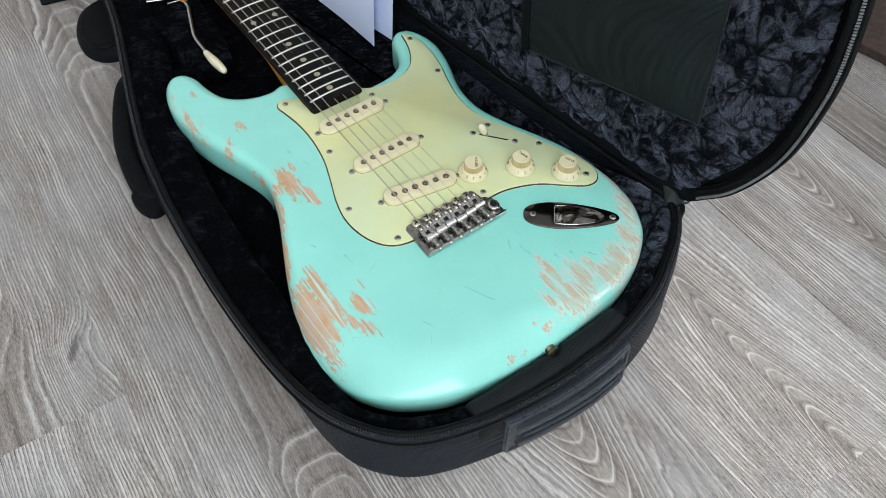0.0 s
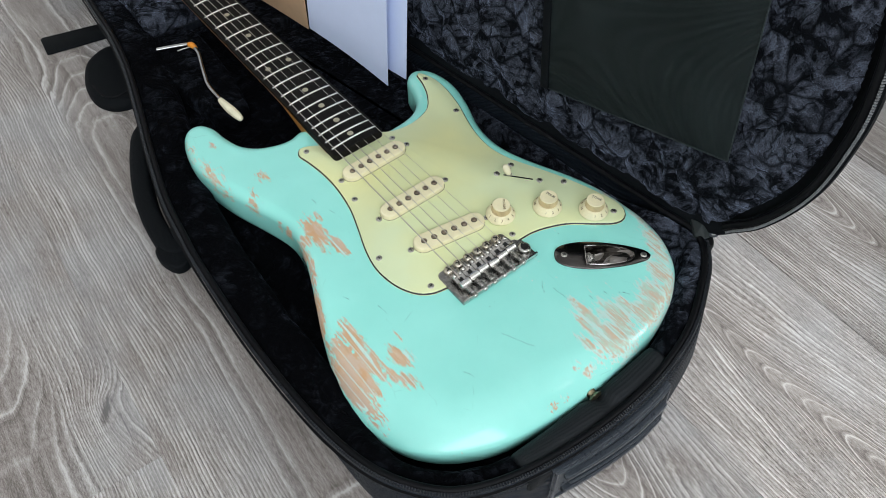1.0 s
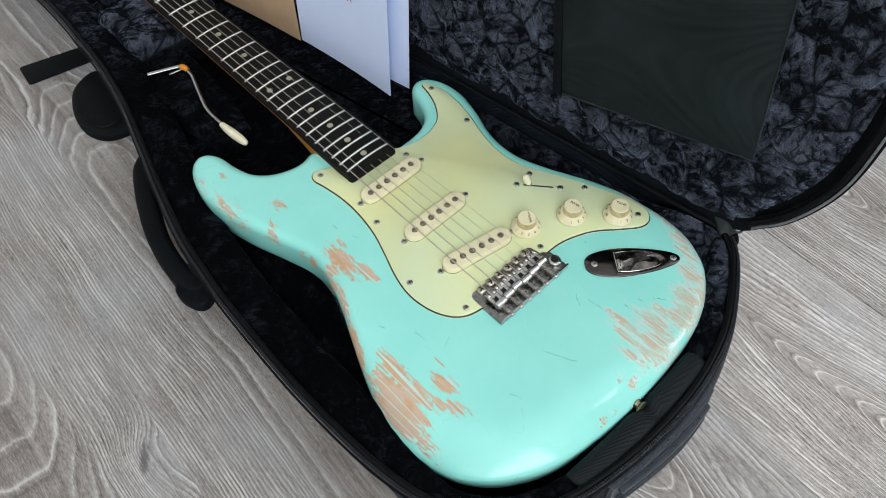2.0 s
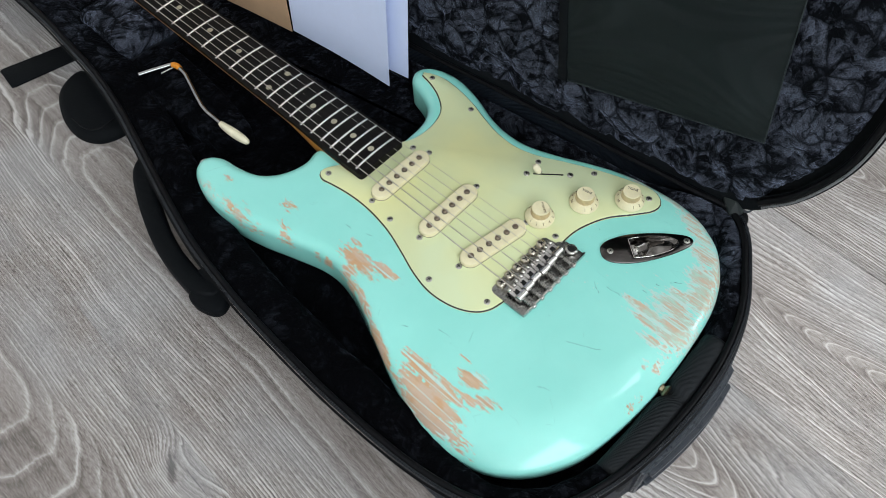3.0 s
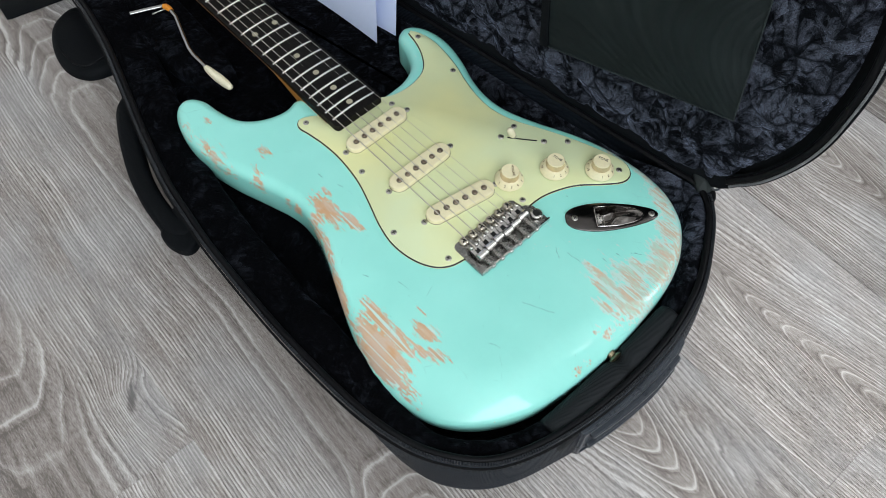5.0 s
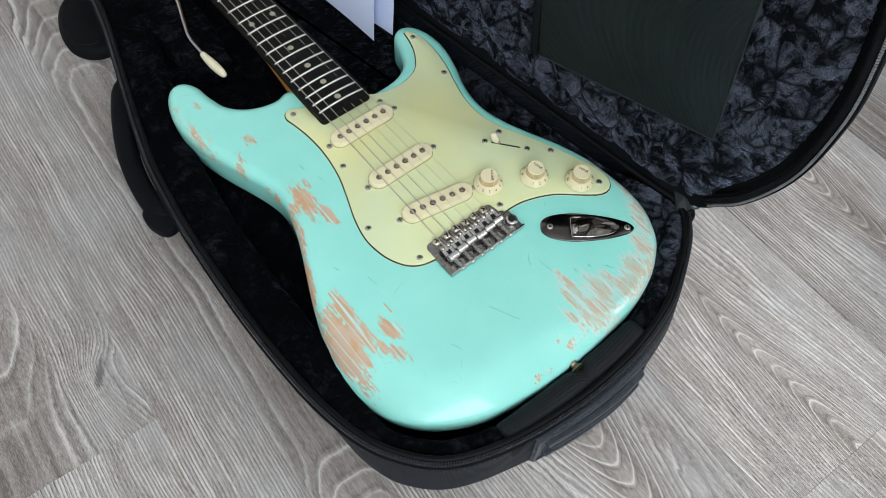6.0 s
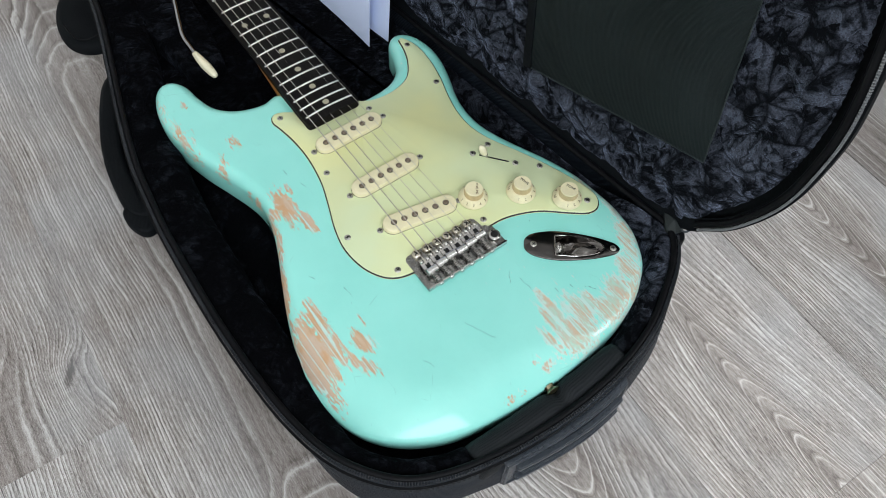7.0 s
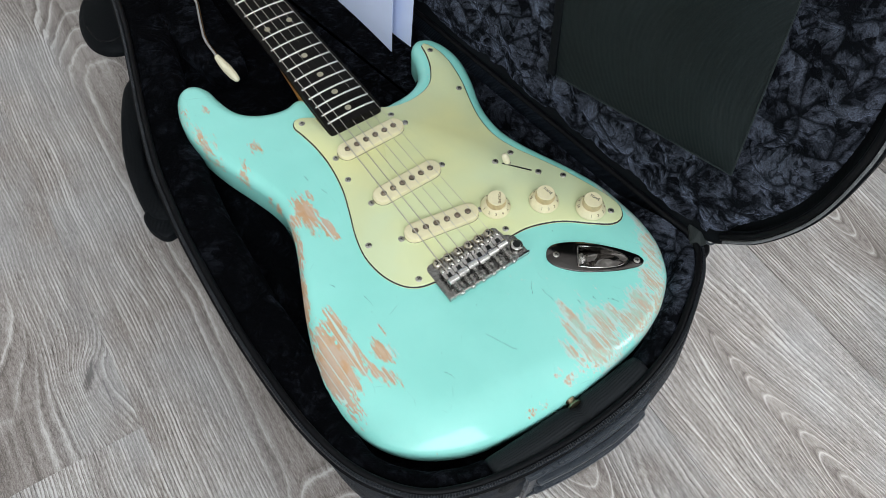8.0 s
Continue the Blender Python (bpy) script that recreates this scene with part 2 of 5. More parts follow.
    k.put(k.vec("ADD", k.vec("MULTIPLY", v, (1.0, 0.45, 1.0)), k.vec("MULTIPLY", k.join(k.noise(v, 40, 2), k.noise(v, 33, 2), 0.0), (0.006, 0.006, 0))), vor.inputs["Vector"])
    vor.inputs["Scale"].default_value = 34
    line = k.math("MULTIPLY", k.range(vor.outputs["Distance"], 0.0008, 0.0040, 1.0, 0.0), k.range(k.noise(v, 55, 2), 0.56, 0.66))
    jitter = k.vec("ADD", flat, k.vec("MULTIPLY", k.join(k.noise(v, 170, 2), k.noise(v, 140, 2), 0.0), (0.004, 0.004, 0)))
    scratch = None
    for ax, ay, bx, by in SCRATCHES:
        length = math.hypot(bx - ax, by - ay)
        ux, uy = (bx - ax) / length, (by - ay) / length
        off = k.vec("SUBTRACT", jitter, ((ax + bx) / 2 + 0.002, (ay + by) / 2 + 0.002, 0))
        past = k.math("MAXIMUM", k.math("SUBTRACT", k.math("ABSOLUTE", k.vec("DOT_PRODUCT", off, (ux, uy, 0))), length / 2), 0.0)
        d = k.math("ADD", k.math("ABSOLUTE", k.vec("DOT_PRODUCT", off, (-uy, ux, 0))), past)
        scratch = d if scratch is None else k.math("MINIMUM", scratch, d)
    scratch = k.math("MULTIPLY", k.range(scratch, 0.00016, 0.00050, 1.0, 0.0), k.range(k.noise(v, 480, 2), 0.38, 0.52))
    speck = k.range(k.noise(k.vec("MULTIPLY", v, (1.0, 0.5, 1.0)), 300, 2), 0.765, 0.79)
    mark = k.math("MAXIMUM", k.math("MAXIMUM", k.math("MULTIPLY", line, 0.35), k.math("MULTIPLY", scratch, 0.85)), k.math("MULTIPLY", speck, 0.6))
    green = k.mix(mark, green, (0.13, 0.33, 0.29))
    under = k.mix(k.math("MULTIPLY", k.math("SUBTRACT", border, chips, clamp=True), 0.75), green, (0.60, 0.70, 0.64))
    thin = k.math("MULTIPLY", treble, k.range(k.noise(k.vec("MULTIPLY", v, (1.0, 0.2, 1.0)), 300, 4, 0.65), 0.42, 0.60, 0.0, 0.55))
    k.set(Base_Color=k.mix(k.math("MULTIPLY", chips, k.math("SUBTRACT", 1.0, thin)), under, bare))
    k.set(Roughness=k.math("ADD", k.math("MULTIPLY", chips, 0.25), k.range(k.noise(v, 45, 4), 0.3, 0.7, 0.45, 0.55)))
    k.set(Coat_IOR=1.56, Coat_Weight=k.math("SUBTRACT", 1.0, k.math("MULTIPLY", chips, 0.8)), Coat_Roughness=k.range(k.noise(v, 60, 4), 0.35, 0.7, 0.03, 0.09), Specular_IOR_Level=0.3)
    h = k.math("SUBTRACT", k.math("MULTIPLY", grain, 0.15), k.math("ADD", chips, k.math("MULTIPLY", k.math("ADD", line, scratch), 0.5)))
    k.set(Normal=k.bump(h, 0.45, 0.0006, k.bump(k.noise(v, 30, 3), 0.32, 0.002)))
    return k.m


def floor_material():
    """Limed grey oak: close lines beside a heart, wide U-shaped rings where the board's face cuts the heart."""
    k = Mat("limed_grey_oak", Specular_IOR_Level=0.35)
    v = k.coords()
    info = k.node("ShaderNodeObjectInfo").outputs["Random"]

    def prop(name):
        n = k.node("ShaderNodeAttribute", attribute_type="OBJECT", attribute_name=name)
        return n.outputs["Fac"]
    x, y, z = k.split(v)
    shift = k.join(k.math("MULTIPLY", info, 37.0), k.math("MULTIPLY", info, 53.0), 0.0)
    p = k.vec("ADD", v, shift)
    along = k.split(p)[1]
    sway = k.noise(k.vec("MULTIPLY", p, (2.5, 3.0, 1.0)), 1.0, 2, 0.5)
    dx = k.math("ADD", k.math("SUBTRACT", x, prop("heart_x")), k.math("MULTIPLY", k.math("SUBTRACT", sway, 0.5), 0.034))
    far = k.math("SQRT", k.math("ADD", k.math("MULTIPLY", dx, dx), 0.00002))
    flat = prop("heart_wide")
    # few rings over the heart, many beside it
    h = k.math("ADD", k.math("MULTIPLY", far, prop("open")), k.math("MULTIPLY", k.math("SMOOTH_MAX", k.math("SUBTRACT", far, flat), 0.0, 0.012), prop("close")))
    near = k.node("ShaderNodeMapRange", interpolation_type="SMOOTHSTEP")
    for value, socket in zip((far, k.math("MULTIPLY", flat, 0.35), k.math("ADD", k.math("MULTIPLY", flat, 1.25), 0.012), 1.0, 0.0), near.inputs):
        k.put(value, socket)
    near = near.outputs[0]
    # the rings that close reach this far across the board
    wide = k.node("ShaderNodeMapRange", interpolation_type="SMOOTHSTEP")
    for value, socket in zip((far, k.math("MULTIPLY", flat, 0.5), prop("spread"), 1.0, 0.0), wide.inputs):
        k.put(value, socket)
    closing = None
    for tip in ("tip_a", "tip_b"):
        rise = k.node("ShaderNodeMapRange", interpolation_type="SMOOTHSTEP")
        for value, socket in zip((y, prop(tip + "_from"), prop(tip + "_to"), 0.0, 1.0), rise.inputs):
            k.put(value, socket)
        rise = k.math("MULTIPLY", rise.outputs[0], prop(tip + "_rings"))
        closing = rise if closing is None else k.math("ADD", closing, rise)
    # narrow hearts end in long points, wide ones in a U
    pointed = k.math("ADD", h, k.math("MULTIPLY", closing, wide.outputs[0]))
    cupped = k.math("SMOOTH_MAX", h, closing, 1.2)
    h = k.math("ADD", k.math("MULTIPLY", pointed, k.math("SUBTRACT", 1.0, prop("cup"))), k.math("MULTIPLY", cupped, prop("cup")))
    wob = k.noise(k.vec("MULTIPLY", p, (14.0, 4.5, 1.0)), 1.0, 3, 0.5)
    bunch = k.noise(k.vec("MULTIPLY", p, (45.0, 0.5, 1.0)), 1.0, 2, 0.5)
    h = k.math("ADD", h, k.math("MULTIPLY", bunch, k.range(near, 0.0, 1.0, 1.5, 0.12)))
    h = k.math("ADD", h, k.math("MULTIPLY", wob, k.range(near, 0.0, 1.0, 2.5, 0.45)))
    waver = k.noise(k.vec("MULTIPLY", p, (42.0, 17.0, 1.0)), 1.0, 2, 0.5)
    h = k.math("ADD", h, k.math("MULTIPLY", waver, k.range(near, 0.0, 1.0, 0.55, 0.1)))
    # lines part round a knot
    kx = k.math("SUBTRACT", x, prop("knot_x"))
    ky = k.math("SUBTRACT", y, prop("knot_y"))
    below = k.range(ky, -0.02, 0.02, 15.0, 34.0)
    reach = k.math("ADD", k.math("POWER", k.math("MULTIPLY", kx, 48.0), 2.0), k.math("POWER", k.math("MULTIPLY", ky, below), 2.0))
    knot = k.math("POWER", 2.718, k.math("MULTIPLY", reach, -1.0))
    h = k.math("ADD", h, k.math("MULTIPLY", knot, 5.5))
    core = k.vec("LENGTH", k.join(k.math("MULTIPLY", k.math("SUBTRACT", kx, k.math("MULTIPLY", ky, 0.55)), 190.0), k.math("MULTIPLY", ky, 62.0), 0.0))
    ragged = k.noise(k.vec("MULTIPLY", p, (190.0, 42.0, 1.0)), 1.0, 3, 0.65)
    h = k.math("ADD", h, k.math("MULTIPLY", k.math("SUBTRACT", ragged, 0.5), k.range(near, 0.0, 1.0, 0.75, 0.14)))

    def comb(freq, rise, fall):
        """Limed lines along the rings, each of its own strength: a slow rise, a quick fall and a dark edge."""
        u = k.math("MULTIPLY", h, freq)
        r = k.math("FRACT", u)
        own = k.node("ShaderNodeTexWhiteNoise", noise_dimensions="2D")
        k.put(k.join(k.math("FLOOR", u), k.math("MULTIPLY", info, 91.0), 0.0), own.inputs["Vector"])
        start = k.math("ADD", rise, k.math("MULTIPLY", near, 0.34))
        line = k.math("MULTIPLY", k.range(r, start, fall), k.range(r, fall, 1.0, 1.0, 0.0))
        line = k.math("POWER", line, k.math("ADD", 0.8, k.math("MULTIPLY", near, 2.4)))
        line = k.math("MULTIPLY", line, k.range(own.outputs["Value"], 0.0, 1.0, 0.45, 1.0))
        return line, k.range(r, 0.0, 0.22, 1.0, 0.0)
    lime, edge = comb(1.0, 0.22, 0.82)
    close, _ = comb(2.3, 0.15, 0.75)
    beside = k.math("SUBTRACT", 1.0, near)
    zone = k.range(k.noise(k.vec("MULTIPLY", p, (9.0, 0.9, 1.0)), 1.0, 2, 0.5), 0.38, 0.60, 0.6, 1.0)
    broken = k.range(k.noise(k.join(k.math("MULTIPLY", h, 0.9), k.math("MULTIPLY", along, 16.0), info), 1.0, 3), 0.32, 0.62, 0.35, 1.0)
    hair = k.noise(k.join(k.math("MULTIPLY", x, 620.0), k.math("MULTIPLY", along, 46.0), info), 1.0, 4, 0.7)
    pores = k.noise(k.vec("MULTIPLY", p, (1100.0, 190.0, 1.0)), 1.0, 2, 0.6)
    grit = k.noise(p, 900.0, 2, 0.65)
    cracks = k.range(k.noise(k.vec("MULTIPLY", p, (520.0, 15.0, 1.0)), 1.0, 2, 0.5), 0.66, 0.73)
    cloud = k.noise(p, 8.0, 3)
    stain = k.noise(k.vec("MULTIPLY", p, (16.0, 5.0, 1.0)), 1.0, 4, 0.6)
    lines = k.math("ADD", k.math("MULTIPLY", lime, k.math("ADD", 0.78, k.math("MULTIPLY", near, 0.3))), k.math("MULTIPLY", k.math("MULTIPLY", close, beside), 0.30))
    lines = k.math("SUBTRACT", lines, k.math("MULTIPLY", edge, k.range(near, 0.0, 1.0, 0.17, 0.30)))
    # the lime was rubbed in unevenly
    patch = k.range(k.noise(k.vec("MULTIPLY", p, (46.0, 11.0, 1.0)), 1.0, 4, 0.6), 0.36, 0.62, 0.45, 1.2)
    broken = k.math("MULTIPLY", broken, k.math("ADD", patch, k.math("MULTIPLY", near, k.math("SUBTRACT", 1.0, patch))))
    f = k.math("ADD", k.math("MULTIPLY", k.math("MULTIPLY", lines, broken), zone), k.math("ADD", 0.245, k.math("MULTIPLY", near, 0.07)))
    for texture, weight in ((hair, 0.24), (pores, 0.38)):
        f = k.math("ADD", f, k.math("MULTIPLY", k.range(texture, 0.3, 0.7, -0.5, 0.5), weight))
    f = k.math("ADD", f, k.math("MULTIPLY", k.math("SUBTRACT", grit, 0.5), 0.75))
    f = k.math("ADD", f, k.math("MULTIPLY", k.math("SUBTRACT", stain, 0.5), k.range(near, 0.0, 1.0, 0.30, 0.75)))
    f = k.math("SUBTRACT", f, k.math("MULTIPLY", k.math("MULTIPLY", cracks, k.math("SUBTRACT", 1.0, k.math("MULTIPLY", near, 0.6))), 0.36))
    faint = k.noise(k.join(k.math("MULTIPLY", dx, 130.0), k.math("MULTIPLY", along, 5.0), info), 1.0, 4, 0.65)
    f = k.math("ADD", f, k.math("MULTIPLY", k.math("MULTIPLY", k.range(faint, 0.3, 0.7, -0.5, 0.5), near), 0.42))
    f = k.math("ADD", f, k.math("MULTIPLY", knot, 0.10))
    f = k.math("SUBTRACT", f, k.math("MULTIPLY", k.range(core, 0.2, 1.1, 1.0, 0.0), 0.60))
    f = k.math("ADD", k.math("MULTIPLY", k.math("SUBTRACT", f, 0.45), prop("contrast")), 0.47)
    wood = k.ramp(f, (0.0, (0.085, 0.070, 0.062)), (0.26, (0.245, 0.213, 0.195)), (0.50, (0.385, 0.350, 0.328)), (0.90, (0.66, 0.635, 0.615)))
    wood = k.mix(k.math("MULTIPLY", near, 0.26), wood, (0.320, 0.280, 0.256))
    cool = k.mix(k.math("MULTIPLY", k.range(cloud, 0.42, 0.62, 0.0, 0.34), beside), wood, (0.40, 0.407, 0.422))
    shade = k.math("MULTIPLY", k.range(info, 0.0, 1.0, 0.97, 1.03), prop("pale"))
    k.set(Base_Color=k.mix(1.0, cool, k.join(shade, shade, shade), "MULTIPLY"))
    k.set(Roughness=k.range(hair, 0.3, 0.7, 0.42, 0.58))
    k.set(Normal=k.bump(f, 0.5, 0.0008))
    return k.m


def steel_material(name, colour, rough, dirt):
    k = Mat(name, Metallic=1.0)
    v = k.coords()
    n = k.noise(v, 160, 4, 0.65)
    n2 = k.noise(v, 900, 3)
    f = k.range(n, 0.45, 0.68, 0.0, dirt)
    k.set(Base_Color=k.mix(f, colour, tuple(c * 0.35 for c in colour)))
    k.set(Roughness=k.math("ADD", k.range(n2, 0.3, 0.7, rough * 0.8, rough * 1.3), k.math("MULTIPLY", f, 0.3)))
    k.set(Normal=k.bump(n2, 0.08, 0.0003))
    return k.m


def rosewood_material():
    k = Mat("dark_rosewood", Roughness=0.65, Specular_IOR_Level=0.12)
    v = k.coords()
    g = k.noise(k.vec("MULTIPLY", v, (1.0, 0.05, 1.0)), 500, 4, 0.65)
    k.set(Base_Color=k.ramp(g, (0.3, (0.003, 0.0026, 0.0026)), (0.7, (0.011, 0.009, 0.008))), Normal=k.bump(g, 0.2, 0.0003))
    return k.m


def maple_material():
    k = Mat("amber_maple", Roughness=0.3, Coat_Weight=0.4)
    v = k.coords()
    g = k.noise(k.vec("MULTIPLY", v, (1.0, 0.05, 1.0)), 260, 4, 0.6)
    k.set(Base_Color=k.ramp(g, (0.3, (0.42, 0.17, 0.035)), (0.7, (0.56, 0.26, 0.06))))
    return k.m


def mint_material():
    """Mint plastic that has yellowed in broad soft patches."""
    k = Mat("aged_mint_plastic", Specular_IOR_Level=0.45)
    v = k.coords()
    n = k.noise(v, 11, 3, 0.5)
    fine = k.noise(v, 420, 2)
    k.set(Base_Color=k.ramp(n, (0.36, (0.640, 0.710, 0.440)), (0.52, (0.660, 0.698, 0.392)), (0.68, (0.725, 0.728, 0.372))))
    k.set(Roughness=k.range(fine, 0.3, 0.7, 0.28, 0.40), Normal=k.bump(k.noise(v, 60, 2), 0.05, 0.001))
    return k.m


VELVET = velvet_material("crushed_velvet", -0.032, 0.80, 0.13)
# for the bag's inside: the same velvet with deeper shade put into its colour
PLUSH = velvet_material("shaded_plush_velvet", 0.085, 0.17, 0.08)
NYLON = nylon_material("black_nylon_weave", (0.0080, 0.0112, 0.0162), 0.0019, 0.5, 0.6)
FINE = nylon_material("fine_black_twill", (0.0080, 0.0100, 0.0118), 0.0014, 0.6, 0.28)
SHELL = nylon_material("black_shell_nylon", (0.0150, 0.0205, 0.0290), 0.0022, 0.5, 0.9, True)
POCKET = nylon_material("black_twill", (0.025, 0.034, 0.035), 0.0014, 0.48, 0.5)
WEB = nylon_material("black_webbing", (0.0042, 0.0052, 0.0064), 0.0014, 0.6, 0.25, shine=0.08)
RUBBER = plain("black_rubber", (0.032, 0.038, 0.047), 0.30, bump=0.1)
PIPING = plain("black_vinyl_piping", (0.0040, 0.0042, 0.0050), 0.42, bump=0.15, Specular_IOR_Level=0.1)
TEETH = plain("grey_zip_coil", (0.024, 0.026, 0.030), 0.22, vary=0.3)
LID_TEETH = plain("bright_zip_coil", (0.20, 0.205, 0.21), 0.20, vary=0.3)
PAINT = paint_material()
MINT = mint_material()
PLY = plain("black_plastic_ply", (0.012, 0.013, 0.012), 0.4)
CREAM = plain("aged_cream_plastic", (0.79, 0.715, 0.465), 0.36, grain=60, vary=0.07)
IVORY = plain("ivory_plastic", (0.78, 0.72, 0.52), 0.38, grain=60, vary=0.06)
STEEL = steel_material("worn_nickel", (0.52, 0.50, 0.47), 0.24, 0.7)
PLATE = steel_material("aged_steel_plate", (0.36, 0.35, 0.335), 0.20, 0.5)
SCREWS = steel_material("dull_screw_steel", (0.46, 0.44, 0.40), 0.34, 0.6)
SADDLES = steel_material("worn_saddle_steel", (0.62, 0.60, 0.575), 0.18, 0.6)
JACK = steel_material("dull_dark_chrome", (0.105, 0.096, 0.092), 0.17, 0.10)
CHROME = steel_material("dark_chrome", (0.60, 0.57, 0.54), 0.06, 0.25)
FRETWIRE = steel_material("fret_nickel", (0.93, 0.92, 0.90), 0.36, 0.05)
STRING = steel_material("string_steel", (0.62, 0.58, 0.52), 0.34, 0.15)
ROSEWOOD = rosewood_material()
MAPLE = maple_material()
CLAY = plain("clay_dot", (0.42, 0.38, 0.27), 0.5, grain=300)
BONE = plain("bone", (0.72, 0.66, 0.50), 0.4)
BLACK = plain("black_hole", (0.004, 0.004, 0.004), 0.8)
INK = plain("dark_printing", (0.045, 0.035, 0.025), 0.6)
FADED = plain("faded_printing", (0.17, 0.115, 0.055), 0.6)
RED_INK = plain("red_ink", (0.42, 0.03, 0.03), 0.6)
PAPER = plain("pale_blue_white_card", (0.65, 0.73, 0.95), 0.7, grain=20, vary=0.02)
KRAFT = plain("brown_kraft_card", (0.50, 0.33, 0.20), 0.75, grain=30, vary=0.08)
AMBER = plain("orange_rubber_sleeve", (0.75, 0.27, 0.02), 0.35)
OAK = floor_material()
RUG = plain("dark_brown_wool", (0.045, 0.028, 0.022), 0.95, grain=120, vary=0.5, bump=0.8)
WALL = plain("white_wall_paint", (0.80, 0.79, 0.775), 0.85, grain=3, vary=0.03)
SUBFLOOR = plain("screed", (0.08, 0.07, 0.065), 0.9)

# ---- helpers for meshes ----
WORLD = {}


def thing(name, place, label, category, group="", kind=""):
    ob = new(name)
    ob.empty_display_size = 0.05
    ob.location = place
    WORLD[ob] = Matrix.Translation(place)
    return tagged(ob, label, category, group, kind)


def mesh_of(bm, name, materials, smooth=40):
    me = bpy.data.meshes.new(name)
    bmesh.ops.recalc_face_normals(bm, faces=bm.faces[:])
    bm.to_mesh(me)
    bm.free()
    for m in materials if isinstance(materials, (list, tuple)) else [materials]:
        me.materials.append(m)
    if smooth:
        me.polygons.foreach_set("use_smooth", [True] * len(me.polygons))
        me.set_sharp_from_angle(angle=radians(smooth))
    return me


def part(name, bm, material, parent, label="", m=None, smooth=40):
    """One mesh object under a thing or a part. bm may be a mesh to share."""
    me = bm if isinstance(bm, bpy.types.Mesh) else mesh_of(bm, name, material, smooth)
    ob = new(name, me)
    m = m or Matrix.Identity(4)
    WORLD[ob] = m
    if parent:
        ob.parent = parent
        ob.matrix_parent_inverse = WORLD[parent].inverted()
    ob.matrix_basis = m
    return tagged(ob, label)


def spline(points, n, closed=True):
    """n points at even steps along a Catmull-Rom curve."""
    p = np.array(points, float)
    k = len(p)
    fine = []
    for i in range(k if closed else k - 1):
        a, b, c, d = (p[(i + j) % k] if closed else p[min(max(i + j, 0), k - 1)] for j in (-1, 0, 1, 2))
        for t in np.linspace(0, 1, 24, endpoint=False):
            fine.append(0.5 * (2 * b + (c - a) * t + (2 * a - 5 * b + 4 * c - d) * t * t + (3 * b - a - 3 * c + d) * t ** 3))
    fine.append(p[0] if closed else p[-1])
    fine = np.array(fine)
    run = np.r_[0, np.cumsum(np.linalg.norm(np.diff(fine, axis=0), axis=1))]
    at = np.linspace(0, run[-1], n, endpoint=not closed)
    return np.stack([np.interp(at, run, fine[:, j]) for j in range(p.shape[1])], 1)


def normals(loop, closed=True):
    """Normals in the plan that point out of a loop that turns to the left."""
    if closed:
        d = np.roll(loop, -1, 0) - np.roll(loop, 1, 0)
    else:
        d = np.gradient(loop, axis=0)
    d /= np.linalg.norm(d, axis=1)[:, None] + 1e-12
    return np.stack([d[:, 1], -d[:, 0]], 1)


def left_turning(loop):
    x, y = loop[:, 0], loop[:, 1]
    return loop if (x * np.roll(y, -1) - y * np.roll(x, -1)).sum() > 0 else loop[::-1]


def rings(bm, loops, closed=True, ids=None):
    """Skins a list of loops of 3D points; returns the rows of vertices."""
    rows = [[bm.verts.new(p) for p in loop] for loop in loops]
    n = len(rows[0])
    for j, (a, b) in enumerate(zip(rows, rows[1:])):
        for i in range(n if closed else n - 1):
            f = bm.faces.new((a[i], a[(i + 1) % n], b[(i + 1) % n], b[i]))
            if ids:
                f.material_index = ids[j]
    return rows


def lift(loop, z):
    return [(x, y, z) for x, y in loop]


def slab(outline, z0, z1, bevel=0.0, steps=2):
    """A plate of that outline with its upper edge rounded."""
    bm = bmesh.new()
    o = left_turning(np.array(outline, float))
    nn = normals(o)
    loops = [lift(o, z0)]
    if bevel:
        for a in np.linspace(0, 90, steps + 1):
            loops.append(lift(o - nn * bevel * (1 - math.cos(radians(a))), z1 - bevel + bevel * math.sin(radians(a))))
    else:
        loops.append(lift(o, z1))
    rows = rings(bm, loops)
    bm.faces.new(rows[-1])
    bm.faces.new(rows[0][::-1])
    return bm


def lathe(profile, n=24, cap=True):
    """Turns a profile of (radius, height) round z."""
    bm = bmesh.new()
    loops = [[(r * math.cos(a), r * math.sin(a), z) for a in np.linspace(0, 2 * math.pi, n, endpoint=False)] for r, z in profile]
    rows = rings(bm, loops)
    if cap:
        bm.faces.new(rows[-1])
        bm.faces.new(rows[0][::-1])
    return bm


def tube(path, radius, n=8, bm=None):
    """A round rod along a path; radius may be a list."""
    bm = bm or bmesh.new()
    path = [Vector(p) for p in path]
    radii = radius if isinstance(radius, (list, tuple)) else [radius] * len(path)
    loops = []
    side = None
    for i, p in enumerate(path):
        d = (path[min(i + 1, len(path) - 1)] - path[max(i - 1, 0)]).normalized()
        if side is None:
            side = d.orthogonal().normalized()
        side = (side - d * side.dot(d)).normalized()
        up = d.cross(side)
        loops.append([p + radii[i] * (side * math.cos(a) + up * math.sin(a)) for a in np.linspace(0, 2 * math.pi, n, endpoint=False)])
    rows = rings(bm, loops)
    bm.faces.new(rows[-1])
    bm.faces.new(rows[0][::-1])
    return bm


